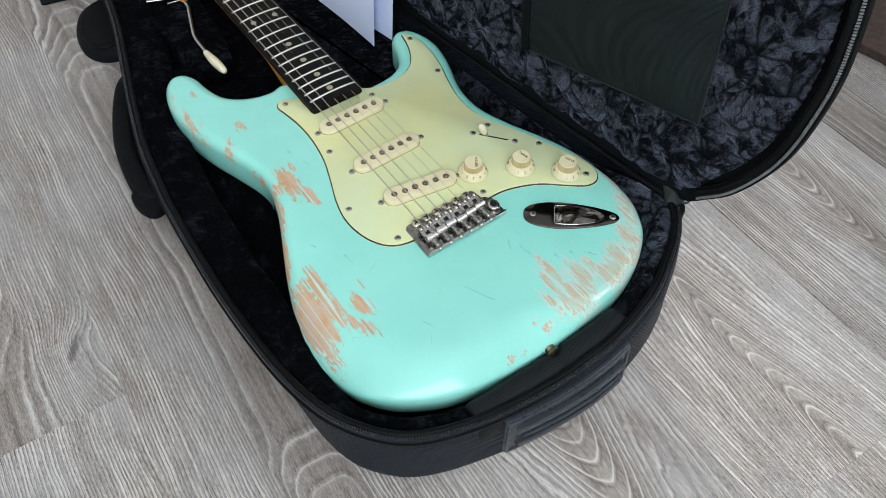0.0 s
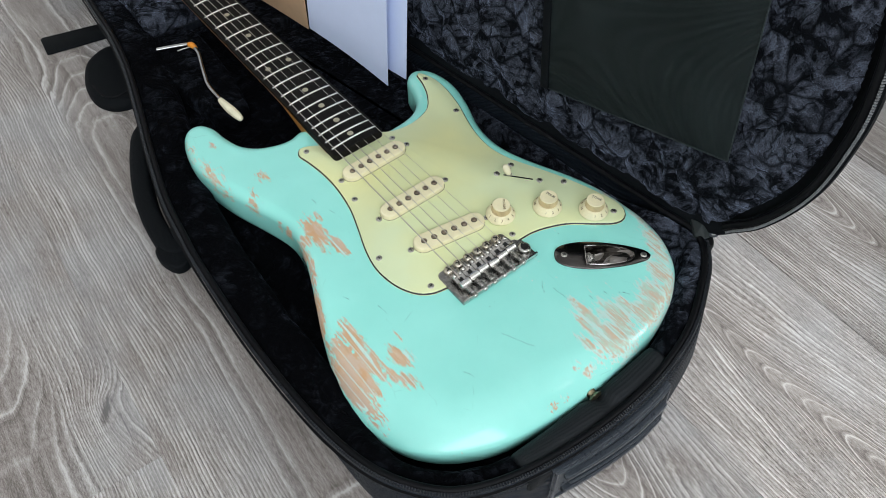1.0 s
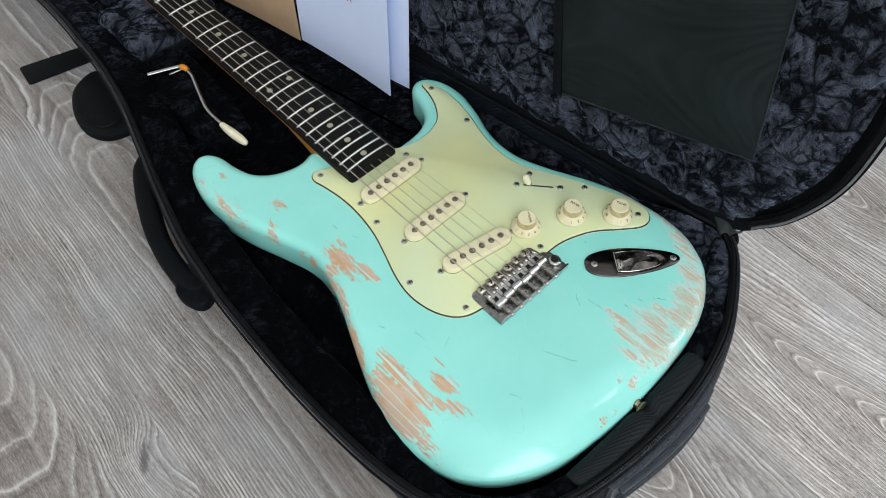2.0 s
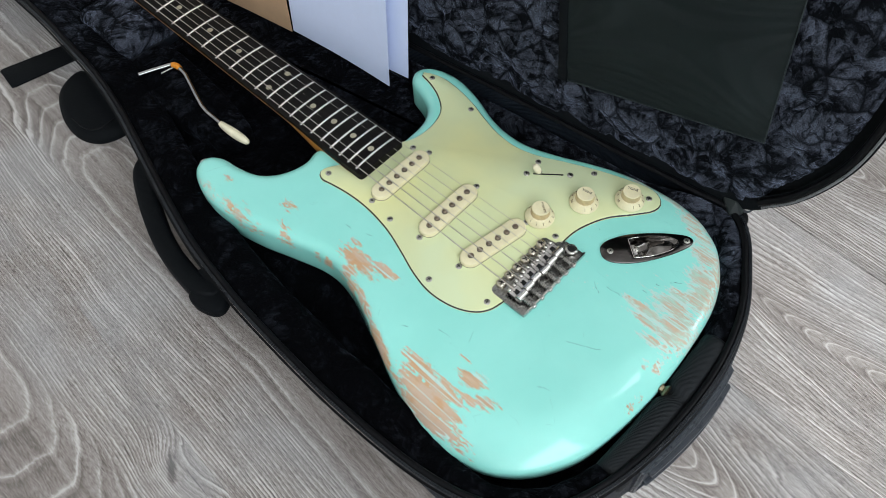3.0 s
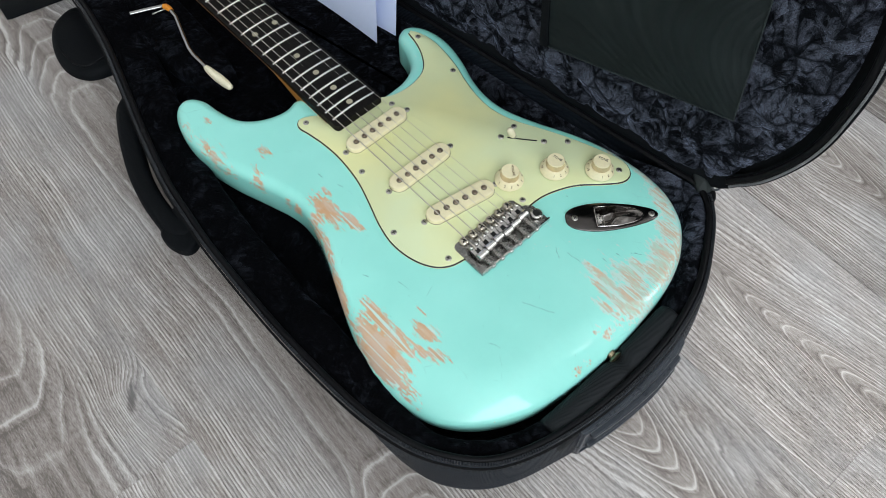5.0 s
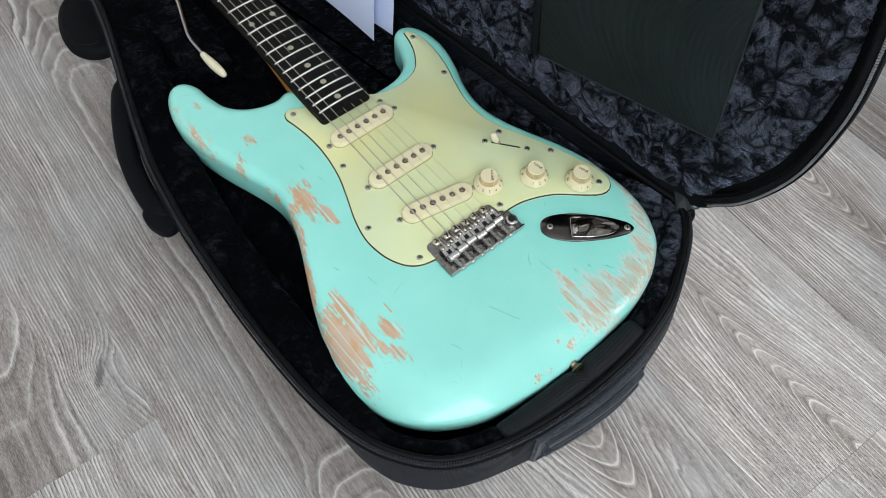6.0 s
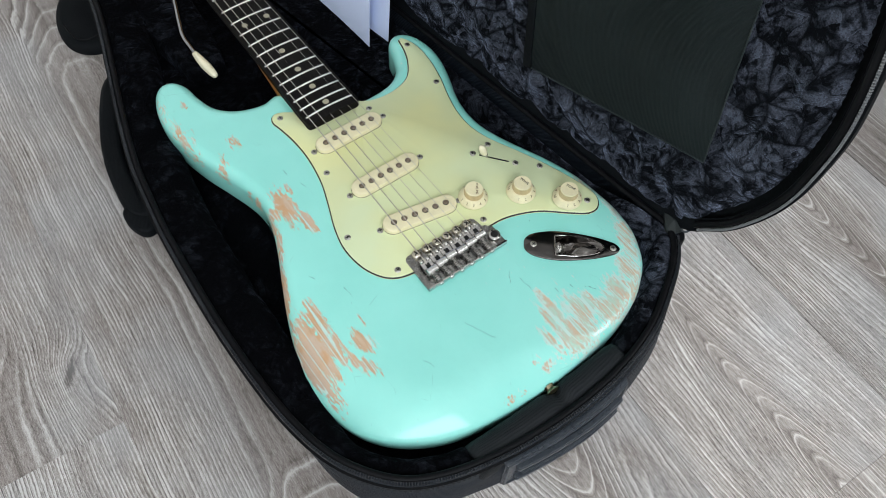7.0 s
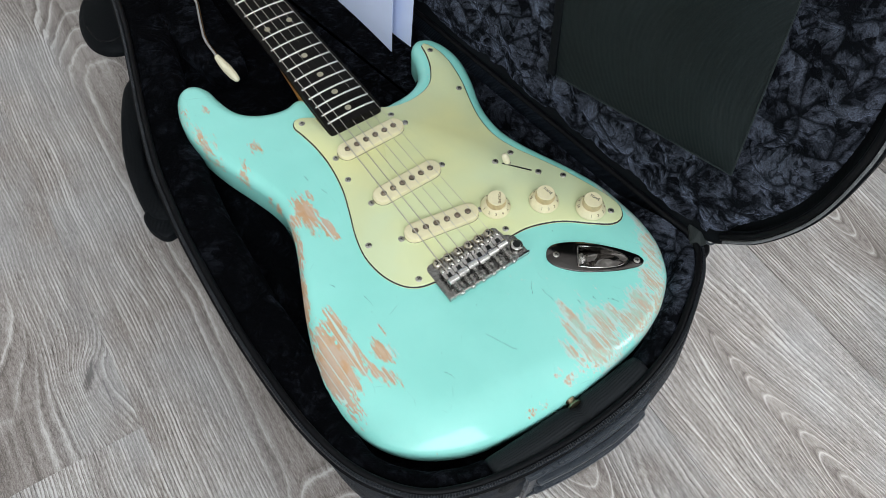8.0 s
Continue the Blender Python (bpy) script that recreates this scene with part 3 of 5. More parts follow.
def box(x0, x1, y0, y1, z0, z1, bevel=0.0, seg=2):
    bm = bmesh.new()
    bmesh.ops.create_cube(bm, size=1, matrix=Matrix.Translation(((x0 + x1) / 2, (y0 + y1) / 2, (z0 + z1) / 2)) @ Matrix.Diagonal((x1 - x0, y1 - y0, z1 - z0, 1)))
    if bevel:
        bmesh.ops.bevel(bm, geom=bm.edges[:], offset=bevel, segments=seg, affect="EDGES", profile=0.5)
    return bm


def add(bm, other):
    """Adds the mesh of other to bm."""
    me = bpy.data.meshes.new("join")
    other.to_mesh(me)
    other.free()
    bm.from_mesh(me)
    bpy.data.meshes.remove(me)
    return bm


def letters(text, size, m, thick=0.00015):
    """Flat raised letters in the built-in font, as a bmesh."""
    curve = bpy.data.curves.new("letters", "FONT")
    curve.body, curve.size, curve.align_x, curve.align_y, curve.extrude = text, size, "CENTER", "CENTER", thick
    curve.resolution_u = 2
    ob = bpy.data.objects.new("letters", curve)
    me = bpy.data.meshes.new_from_object(ob)
    bm = bmesh.new()
    bm.from_mesh(me)
    bm.transform(m)
    bpy.data.objects.remove(ob)
    bpy.data.meshes.remove(me)
    bpy.data.curves.remove(curve)
    return bm


def stadium(cx, cy, length, width, angle, n=10):
    """A long rounded bar's outline."""
    r, half = width / 2, length / 2 - width / 2
    c, s = math.cos(radians(angle)), math.sin(radians(angle))
    out = []
    for sign, start in ((1, -90), (-1, 90)):
        for a in np.linspace(start, start + 180, n):
            u, w = sign * half + r * math.cos(radians(a)), r * math.sin(radians(a))
            out.append((cx + c * u - s * w, cy + s * u + c * w))
    return out


# ---- the room ----
X0, X1, Y0, Y1, ROOM_H = ROOM
THICK = 0.2
floor = tagged(part("floor", box(X0, X1, Y0, Y1, -0.10, -0.010), SUBFLOOR, None, smooth=0), "grey limed oak laminate floor of long planks", "floor", kind="structure")
for name, b in (("wall_west", (X0 - THICK, X0, Y0, Y1, 0, ROOM_H)), ("wall_east", (X1, X1 + THICK, Y0, Y1, 0, ROOM_H)), ("wall_north", (X0 - THICK, X1 + THICK, Y1, Y1 + THICK, 0, ROOM_H))):
    tagged(part(name, box(*b), WALL, None, smooth=0), "plain white painted wall", "wall", kind="structure")
wall = bmesh.new()
edges_x = [X0 - THICK, *[e for w in WINDOWS for e in w], X1 + THICK]
piers = [(a, b, Y0 - THICK, Y0, 0, ROOM_H) for a, b in zip(edges_x[0::2], edges_x[1::2])]
for b in piers + [(a, b, Y0 - THICK, Y0, 0, SILL) for a, b in WINDOWS] + [(a, b, Y0 - THICK, Y0, HEAD, ROOM_H) for a, b in WINDOWS]:
    add(wall, box(*b))
tagged(part("wall_south", wall, WALL, None, smooth=0), "plain white painted wall with two wide window openings", "wall", kind="structure")
tagged(part("ceiling", box(X0 - THICK, X1 + THICK, Y0 - THICK, Y1 + THICK, ROOM_H, ROOM_H + 0.15), WALL, None, smooth=0), "plain white ceiling", "ceiling", kind="structure")
ground = bmesh.new()
bmesh.ops.create_grid(ground, x_segments=1, y_segments=1, size=400, matrix=Matrix.Translation((0, 0, -3.0)))
tagged(part("ground", ground, plain("far_ground", (0.12, 0.13, 0.09), 0.9, grain=0.3), None, smooth=0), "plain open ground outside the window", "ground", kind="structure")

# ---- the guitar ----
DEEP = 0.0445      # thickness of the body
guitar = thing("electric_guitar", (0, 0.06, TOP - DEEP), "worn surf-green double-cutaway electric guitar lying in an open bag", "guitar")

BODY = [(0.005, -0.1445), (0.045, -0.1428), (0.082, -0.1383), (0.112, -0.128), (0.137, -0.110), (0.150, -0.090), (0.157, -0.070), (0.159, -0.048), (0.157, -0.026),
        (0.152, 0.003), (0.140, 0.036), (0.125, 0.071), (0.116, 0.099), (0.115, 0.124), (0.120, 0.148), (0.130, 0.174), (0.137, 0.202),
        (0.136, 0.226), (0.128, 0.244), (0.114, 0.251), (0.102, 0.243), (0.096, 0.225), (0.086, 0.207), (0.070, 0.197), (0.048, 0.194),
        (0.029, 0.197), (0.010, 0.222), (-0.012, 0.238), (-0.029, 0.249), (-0.044, 0.246), (-0.060, 0.249), (-0.075, 0.257), (-0.086, 0.270), (-0.092, 0.290), (-0.095, 0.309),
        (-0.104, 0.322), (-0.118, 0.323), (-0.129, 0.310), (-0.136, 0.284), (-0.135, 0.256), (-0.128, 0.223), (-0.117, 0.190)]
BODY += [(-0.109, 0.164), (-0.106, 0.143), (-0.109, 0.120), (-0.118, 0.094), (-0.131, 0.064), (-0.144, 0.034), (-0.153, 0.008), (-0.159, -0.022), (-0.159, -0.050),
         (-0.153, -0.075), (-0.143, -0.094), (-0.129, -0.110), (-0.111, -0.123), (-0.088, -0.1330), (-0.060, -0.1392), (-0.030, -0.1432)]


def arm_drop(x, y):
    """How far the face falls away at the forearm contour."""
    s = min(max((-x - 0.088) / 0.072, 0.0), 1.2)
    w = min(max((0.085 - y) / 0.07, 0.0), 1.0) * min(max((y + 0.128) / 0.06, 0.0), 1.0)
    return 0.0125 * s ** 1.6 * w * w * (3 - 2 * w)


JACK_A, JACK_B = Vector((0.0650, -0.0362)), Vector((0.1192, -0.0802))
JACK_U = (JACK_B - JACK_A).normalized()
JACK_V = Vector((-JACK_U.y, JACK_U.x))


def jack_place(u, v):
    p = JACK_A + JACK_U * u + JACK_V * v
    return p.x, p.y


CUP_EDGE = ((0.0190, -0.0102), (0.0190, 0.0102), (0.034, 0.0105), (0.046, 0.0090), (0.056, 0.0060), (0.0625, 0.0), (0.056, -0.0060), (0.046, -0.0090), (0.034, -0.0105))
CUP = [jack_place(0.0190, v) for v in np.linspace(-0.0080, 0.0080, 6)] + [jack_place(u, v) for u, v in spline(CUP_EDGE[1:] + ((0.0190, -0.0102),), 26, False)]


def guitar_body():
    bm = bmesh.new()
    o = left_turning(spline(BODY, 300))
    # the tail bout is a little slimmer than the drawn outline
    low = np.clip((0.03 - o[:, 1]) / 0.09, 0, 1)
    o[:, 1] += 0.0035 * np.clip((-0.06 - o[:, 1]) / 0.06, 0, 1)
    o[:, 0] -= np.where(o[:, 0] > 0, 0.0038, -0.0010) * low * np.clip(np.abs(o[:, 0]) / 0.10, 0, 1)
    nn = normals(o)
    for _ in range(3):
        nn = nn + np.roll(nn, 1, 0) + np.roll(nn, -1, 0)
    nn /= np.linalg.norm(nn, axis=1)[:, None]
    r, low = 0.0115, 0.009
    loops = []
    for a in (90, 60, 30, 0):
        q = o - nn * low * (1 - math.cos(radians(a)))
        loops.append([(x, y, TOP - DEEP + low - low * math.sin(radians(a))) for x, y in q])
    for a in (0, 12, 24, 36, 46, 56, 66, 76, 84, 90):
        wide = np.array([r + 0.030 * min(max((0.01 - y) / 0.07, 0.0), 1.0) * min(max((0.05 - x) / 0.06, 0.0), 1.0) for x, y in o])
        out = 0.0010 * (wide - r) / 0.030 * np.clip((-o[:, 0] - 0.03) / 0.04, 0, 1)
        q = o + nn * (out - wide * (1 - math.cos(radians(a))))[:, None]
        # a plain quarter round, flatter and longer where the edge is worn down at the tail
        worn = (wide - r) / 0.030
        drop = (r + 0.0045 * worn) * (1 - (1 - 0.6 * worn) * math.sin(radians(a)) - 0.6 * worn * math.sin(radians(a)) ** 2)
        loops.append([(x, y, TOP - d - arm_drop(x, y)) for (x, y), d in zip(q, drop)])
    rows = rings(bm, loops)
    bm.faces.new(rows[0][::-1])
    edges = [bm.edges.get((a, b)) for a, b in zip(rows[-1], rows[-1][1:] + rows[-1][:1])]
    hole = [bm.verts.new((x, y, TOP)) for x, y in CUP]
    well = [bm.verts.new((x, y, TOP - 0.022)) for x, y in CUP]
    for i in range(len(hole)):
        j = (i + 1) % len(hole)
        edges.append(bm.edges.new((hole[i], hole[j])))
        bm.faces.new((hole[i], hole[j], well[j], well[i]))
    bm.faces.new(well)
    made = bmesh.ops.triangle_fill(bm, use_beauty=True, use_dissolve=False, edges=edges)
    face = [f for f in made["geom"] if isinstance(f, bmesh.types.BMFace)]
    for axis, cuts in ((0, np.arange(-0.150, -0.080, 0.008)), (1, np.arange(-0.125, 0.09, 0.012))):
        for c in cuts:
            at, no = [0, 0, 0], [0, 0, 0]
            at[axis], no[axis] = c, 1
            face = [f for f in face if f.is_valid]
            geom = face + list({e for f in face for e in f.edges}) + list({v for f in face for v in f.verts})
            got = bmesh.ops.bisect_plane(bm, geom=geom, plane_co=at, plane_no=no)
            face = list({f for f in got["geom"] if isinstance(f, bmesh.types.BMFace)})
    edge = set(rows[-1])
    for v in {v for f in face if f.is_valid for v in f.verts}:
        if v not in edge:
            v.co.z = TOP - arm_drop(v.co.x, v.co.y)
    return bm


body = part("body", guitar_body(), PAINT, guitar, "surf-green painted body worn to bare wood at its edges", smooth=50)

# screws
def screw_head(radius, height):
    bm = lathe([(radius, 0), (radius, height * 0.35), (radius * 0.8, height * 0.8), (radius * 0.42, height), (radius * 0.36, height)], 16)
    return bm


def phillips(radius, height):
    """A domed screw with a cross cut in its head."""
    bm = screw_head(radius, height)
    for a in (0, 90):
        cross = box(-radius * 0.6, radius * 0.6, -radius * 0.10, radius * 0.10, height * 0.9, height * 1.03)
        for f in cross.faces:
            f.material_index = 1
        cross.transform(Matrix.Rotation(radians(a), 4, "Z") @ Matrix.Translation((0, 0, a * 0.0000006)))
        add(bm, cross)
    return bm


SCREW = mesh_of(phillips(0.0029, 0.0011), "screw", [SCREWS, BLACK])
BIG_SCREW = mesh_of(phillips(0.0047, 0.0034), "mounting_screw", [steel_material("yellowed_nickel", (0.55, 0.50, 0.42), 0.22, 0.5), BLACK])


def turn(x, y, z, a=0):
    return Matrix.Translation((x, y, z)) @ Matrix.Rotation(radians(a), 4, "Z")


GUARD = [(0.1125, 0.238), (0.118, 0.231), (0.1215, 0.215), (0.1200, 0.194), (0.115, 0.171), (0.108, 0.150), (0.102, 0.127), (0.1005, 0.103), (0.106, 0.080), (0.118, 0.054),
         (0.129, 0.029), (0.138, 0.004), (0.144, -0.017), (0.1445, -0.030), (0.138, -0.039), (0.127, -0.039), (0.112, -0.028), (0.094, -0.013), (0.076, -0.004), (0.058, 0.001), (0.036, 0.0015)]
GUARD_B = [(-0.036, 0.0015), (-0.050, 0.005), (-0.061, 0.014), (-0.069, 0.031), (-0.0715, 0.054), (-0.067, 0.077), (-0.058, 0.102), (-0.050, 0.127), (-0.0455, 0.156), (-0.0455, 0.181), (-0.0485, 0.203),
           (-0.0505, 0.213), (-0.047, 0.220), (-0.040, 0.220), (-0.0285, 0.213)]
GUARD_C = [(0.0292, 0.1995), (0.0300, 0.190), (0.046, 0.182), (0.068, 0.181), (0.088, 0.188), (0.101, 0.204), (0.1085, 0.222)]


def pickguard():
    """Three plies with a bevelled edge: mint, black, mint."""
    a = spline(GUARD_C + GUARD, 120, False)
    b = spline(GUARD_B, 70, False)
    o = left_turning(np.vstack([a, b, [(-0.0285, 0.199), (0.0290, 0.199)]]))
    nn = normals(o)
    bm = bmesh.new()
    z = TOP + 0.0002
    steps = ((0.0016, 0.0), (0.0014, 0.0005), (0.0004, 0.0016), (-0.0002, 0.0021), (-0.0006, 0.0023))
    rows = rings(bm, [lift(o + nn * out, z + up) for out, up in steps], ids=[0, 1, 0, 0])
    bm.faces.new(rows[0][::-1])
    bm.faces.new(rows[-1])
    return bm


guard = part("pickguard", pickguard(), [MINT, PLY], guitar, "mint-green three-ply pickguard", smooth=30)
GUARD_TOP = TOP + 0.0025
for i, (x, y) in enumerate(((-0.043, 0.2135), (-0.0415, 0.1325), (-0.064, 0.0625), (-0.047, 0.0105), (0.0445, 0.009), (0.1345, -0.029), (0.1245, 0.026), (0.1005, 0.074), (0.108, 0.1665), (0.114, 0.2255), (0.0335, 0.1755))):
    part("screw", SCREW, None, guard, m=turn(x, y, GUARD_TOP - 0.0003, 37 * i))

# pickups
COVER_TOP = TOP + 0.0074
for cx, cy, angle in ((0.0005, 0.1595, 0), (0.0005, 0.0985, 0), (0.0010, 0.0450, -10.5)):
    o = np.array(stadium(cx, cy, 0.0705, 0.0185, angle))
    pickup = part("pickup", slab(o, TOP + 0.001, COVER_TOP, 0.0016, 3), CREAM, guitar, "aged cream single-coil pickup cover")
    gap = slab(np.array(stadium(cx, cy, 0.0711, 0.0191, angle)), TOP + 0.0020, TOP + 0.00262)
    part("slot", gap, BLACK, pickup, "dark gap round the cover", smooth=0)
    c, s = math.cos(radians(angle)), math.sin(radians(angle))
    if cy == 0.1595:
        pole = lathe([(0.0028, -0.004), (0.0028, 0.00006), (0.0024, 0.0001), (0.0023, 0.0007), (0.0017, 0.0012)], 16)
        for f in pole.faces:
            f.material_index = int(max(v.co.z for v in f.verts) < 0.0002)
        POLE = mesh_of(pole, "pole_piece", [steel_material("rusty_pole_steel", (0.34, 0.27, 0.21), 0.26, 0.6), BLACK])
    for i in range(6):
        u = (i - 2.5) * 0.0101
        part("pole_piece", POLE, None, pickup, m=turn(cx + c * u, cy + s * u, COVER_TOP + 0.0002 + 0.0004 * (i in (2, 3))))
    for u in (-0.0385, 0.0385):
        part("screw", SCREW, None, pickup, m=turn(cx + c * u, cy + s * u, GUARD_TOP, 20 + 900 * u + 60 * cy))

# neck and fretboard
NUT = 0.648
BOARD = TOP + 0.0125


def fret_y(n):
    return NUT * 2 ** (-n / 12)


def half_width(y):
    return 0.0287 + (0.0212 - 0.0287) * (y - 0.183) / (NUT - 0.183)


def camber(x):
    return -(0.184 - math.sqrt(0.184 ** 2 - x * x))


def fretboard():
    bm = bmesh.new()
    loops = []
    across = np.linspace(-1, 1, 13)
    ys = [0.183, 0.1834, 0.1845, 0.187] + list(np.linspace(0.19, NUT, 12))
    for y in ys:
        w = half_width(y)
        k = max(0.0, (0.187 - y) / 0.004)
        w -= 0.004 * (1 - math.sqrt(max(0.0, 1 - k * k)))
        deep = 0.006 + 0.0035 * min(1.0, max(0.0, (0.275 - y) / 0.03))
        loops.append([(w * a, y, BOARD + camber(w * a)) for a in across] + [(w, y, BOARD - deep), (-w, y, BOARD - deep)])
    rows = rings(bm, loops)
    bm.faces.new(rows[0])
    bm.faces.new(rows[-1][::-1])
    return bm


def neck():
    bm = bmesh.new()
    loops = []
    for y in np.r_[0.199, np.linspace(0.210, 0.25, 4), np.linspace(0.265, NUT + 0.004, 14)]:
        heel = min(max((y - 0.250) / 0.05, 0.0), 1.0)
        w = half_width(y) - 0.0007 - 0.0016 * heel
        deep = 0.0245 - 0.0050 * heel
        loop = []
        for a in np.linspace(0, 180, 15):
            c, s = math.cos(radians(a)), math.sin(radians(a))
            e = 0.35 + 0.40 * heel
            loop.append((w * math.copysign(abs(c) ** e, c), y, BOARD - 0.0062 - deep * abs(s) ** e))
        loops.append(loop)
    # the head beyond the nut, a plain flat paddle
    for y, wl, wr, dz in ((0.662, 0.024, 0.030, 0.004), (0.69, 0.030, 0.045, 0.008), (0.76, 0.030, 0.040, 0.010), (0.83, 0.034, 0.034, 0.010), (0.845, 0.010, 0.022, 0.010)):
        loop = []
        for a in np.linspace(0, 180, 15):
            c, s = math.cos(radians(a)), math.sin(radians(a))
            loop.append(((wr if c > 0 else wl) * math.copysign(abs(c) ** 0.3, c), y, BOARD - 0.0062 - dz * 0.3 - 0.013 * abs(s) ** 0.3))
        loops.append(loop)
    rows = rings(bm, loops)
    bm.faces.new(rows[0])
    bm.faces.new(rows[-1][::-1])
    return bm


part("neck", neck(), MAPLE, guitar, "amber-tinted maple neck")
board = part("fretboard", fretboard(), ROSEWOOD, guitar, "dark rosewood fretboard with clay dots")
part("nut", box(-0.0212, 0.0212, NUT - 0.001, NUT + 0.003, BOARD - 0.004, BOARD + 0.0012, 0.0004), BONE, guitar)
for n in range(1, 22):
    y, w = fret_y(n), half_width(fret_y(n)) - 0.0028
    bm = bmesh.new()
    loops = []
    for a in np.linspace(-1, 1, 11):
        x = w * a
        z = BOARD + camber(x)
        fall = 0.0004 if abs(a) == 1 else 0.0
        loops.append([(x, y + dy, z + dz) for dy, dz in ((-0.0011, -0.0003), (-0.0009, 0.0006 - fall), (-0.0003, 0.0010 - fall), (0.0003, 0.0010 - fall), (0.0009, 0.0006 - fall), (0.0011, -0.0003))])
    rows = rings(bm, loops)
    bm.faces.new(rows[0])
    bm.faces.new(rows[-1][::-1])
    part("fret", bm, FRETWIRE, board, smooth=60)
DOT = mesh_of(lathe([(0.0032, -0.001), (0.0032, 0.00012), (0.0028, 0.00018)], 18), "dot_inlay", CLAY)
for n in (3, 5, 7, 9, 12, 15, 17, 19, 21):
    y = (fret_y(n) + fret_y(n - 1)) / 2
    for x in ((-0.0125, 0.0125) if n == 12 else (0.0,)):
        part("dot_inlay", DOT, None, board, m=turn(x, y, BOARD + camber(x)))

# bridge
BX = 0.0015
BZ = TOP + 0.0027


def bridge_plate():
    o = [(BX - 0.0385, -0.0215), (BX + 0.0445, -0.0215), (BX + 0.0450, -0.0200), (BX + 0.0450, -0.0020), (BX + 0.0405, 0.0030), (BX + 0.0375, 0.0045), (BX + 0.0360, 0.0140), (BX + 0.0335, 0.0165),
         (BX - 0.0345, 0.0165), (BX - 0.0370, 0.0150), (BX - 0.0385, 0.0120)]
    return slab(np.array(o), BZ - 0.0024, BZ + 0.0005, 0.0004, 1)


bridge = part("bridge", bridge_plate(), PLATE, guitar, "aged steel six-saddle tremolo bridge", smooth=30)
part("rear_lip", box(BX - 0.0385, BX + 0.0445, -0.0228, -0.0210, BZ - 0.0004, BZ + 0.0044, 0.0006, 2), SADDLES, bridge, "polished upturned rear lip", smooth=30)
PITCH = 0.0108


def saddle():
    """A bent steel saddle: folded front, flat top with a slot, round rear fold."""
    bm = bmesh.new()
    w = 0.0051
    prof = [(0.0062, 0.0005), (0.0068, 0.0050), (0.0060, 0.0066), (0.0045, 0.0070), (0.0015, 0.0064), (-0.0020, 0.0058), (-0.0040, 0.0058)]
    prof += [(-0.0068 + 0.0034 * math.sin(radians(a)), 0.0054 + 0.0034 * math.cos(radians(a))) for a in range(40, -221, -40)]
    prof += [(-0.0040, 0.0038), (-0.0015, 0.0040), (0.0015, 0.0044), (0.0040, 0.0048), (0.0050, 0.0040), (0.0050, 0.0005)]
    rows = rings(bm, [[(x, y, z) for y, z in prof] for x in (-w, -w + 0.0004, w - 0.0004, w)])
    bm.faces.new(rows[0])
    bm.faces.new(rows[-1][::-1])
    hole = box(-0.0018, 0.0018, -0.0036, 0.0008, 0.0052, 0.0066)
    for f in hole.faces:
        f.material_index = 1
    return add(bm, hole)


SADDLE = mesh_of(saddle(), "saddle", [SADDLES, BLACK], 30)
GRUB = mesh_of(lathe([(0.0019, 0.004), (0.0019, 0.0074), (0.0016, 0.0084), (0.0009, 0.0089), (0.0005, 0.0089)], 14), "height_screw", SADDLES)
coil = [(0.0027 * math.cos(a), -0.0208 + 0.0112 * a / (6.5 * 2 * math.pi), 0.0044 + 0.0027 * math.sin(a)) for a in np.linspace(0, 6.5 * 2 * math.pi, 78)]
BARREL = mesh_of(tube([(-PITCH / 2 + 0.0003, -0.0068, 0.0056), (-PITCH / 2 + 0.0006, -0.0068, 0.0056), (PITCH / 2 - 0.0006, -0.0068, 0.0056), (PITCH / 2 - 0.0003, -0.0068, 0.0056)], [0.0030, 0.0036, 0.0036, 0.0030], 20), "barrel", steel_material("polished_barrel", (0.74, 0.72, 0.70), 0.20, 0.25), 40)
SPRING = mesh_of(tube(coil, 0.00048, 5), "spring", SADDLES, 60)
ROD = mesh_of(tube([(0, -0.0245, 0.0042), (0, -0.0090, 0.0042)], 0.0013, 8), "length_screw", STEEL)
KNOB = mesh_of(lathe([(0.0022, 0.0), (0.0024, 0.0008), (0.0019, 0.0017), (0.0008, 0.0021)], 12), "screw_head", STEEL)
saddle_y = (-0.0025, -0.0010, 0.0002, -0.0008, 0.0006, 0.0018)
for i in range(6):
    x = BX + (i - 2.5) * PITCH
    part("mounting_screw", BIG_SCREW, None, bridge, m=turn(x, 0.0128, BZ + 0.0004, 25 + 40 * i))
    sad = part("saddle", SADDLE, None, bridge, m=Matrix.Translation((x, saddle_y[i], BZ)))
    part("barrel", BARREL, None, sad, "polished round rear fold", m=Matrix.Translation((x, saddle_y[i], BZ)))
    for dx in (-0.0031, 0.0031):
        part("height_screw", GRUB, None, bridge, m=Matrix.Translation((x + dx, saddle_y[i] + 0.0038, BZ)))
    part("spring", SPRING, None, bridge, m=Matrix.Translation((x, 0.0002, BZ)))
    part("length_screw", ROD, None, bridge, m=Matrix.Translation((x, 0.0002, BZ)))
    part("screw_head", KNOB, None, bridge, m=Matrix.Translation((x, -0.0228, BZ + 0.0042)) @ Matrix.Rotation(radians(90), 4, "X"))
sock = lathe([(0.0058, 0.0), (0.0058, 0.0040), (0.0054, 0.0052), (0.0046, 0.0058), (0.0032, 0.0058), (0.0031, 0.0030)], 24)
part("arm_socket", sock, SADDLES, bridge, "dark round tremolo arm socket", m=Matrix.Translation((BX + 0.0385, -0.0115, BZ)))
part("socket_hole", lathe([(0.0033, 0.0), (0.0033, 0.0003)], 18), BLACK, bridge, m=Matrix.Translation((BX + 0.0385, -0.0115, BZ + 0.0057)))

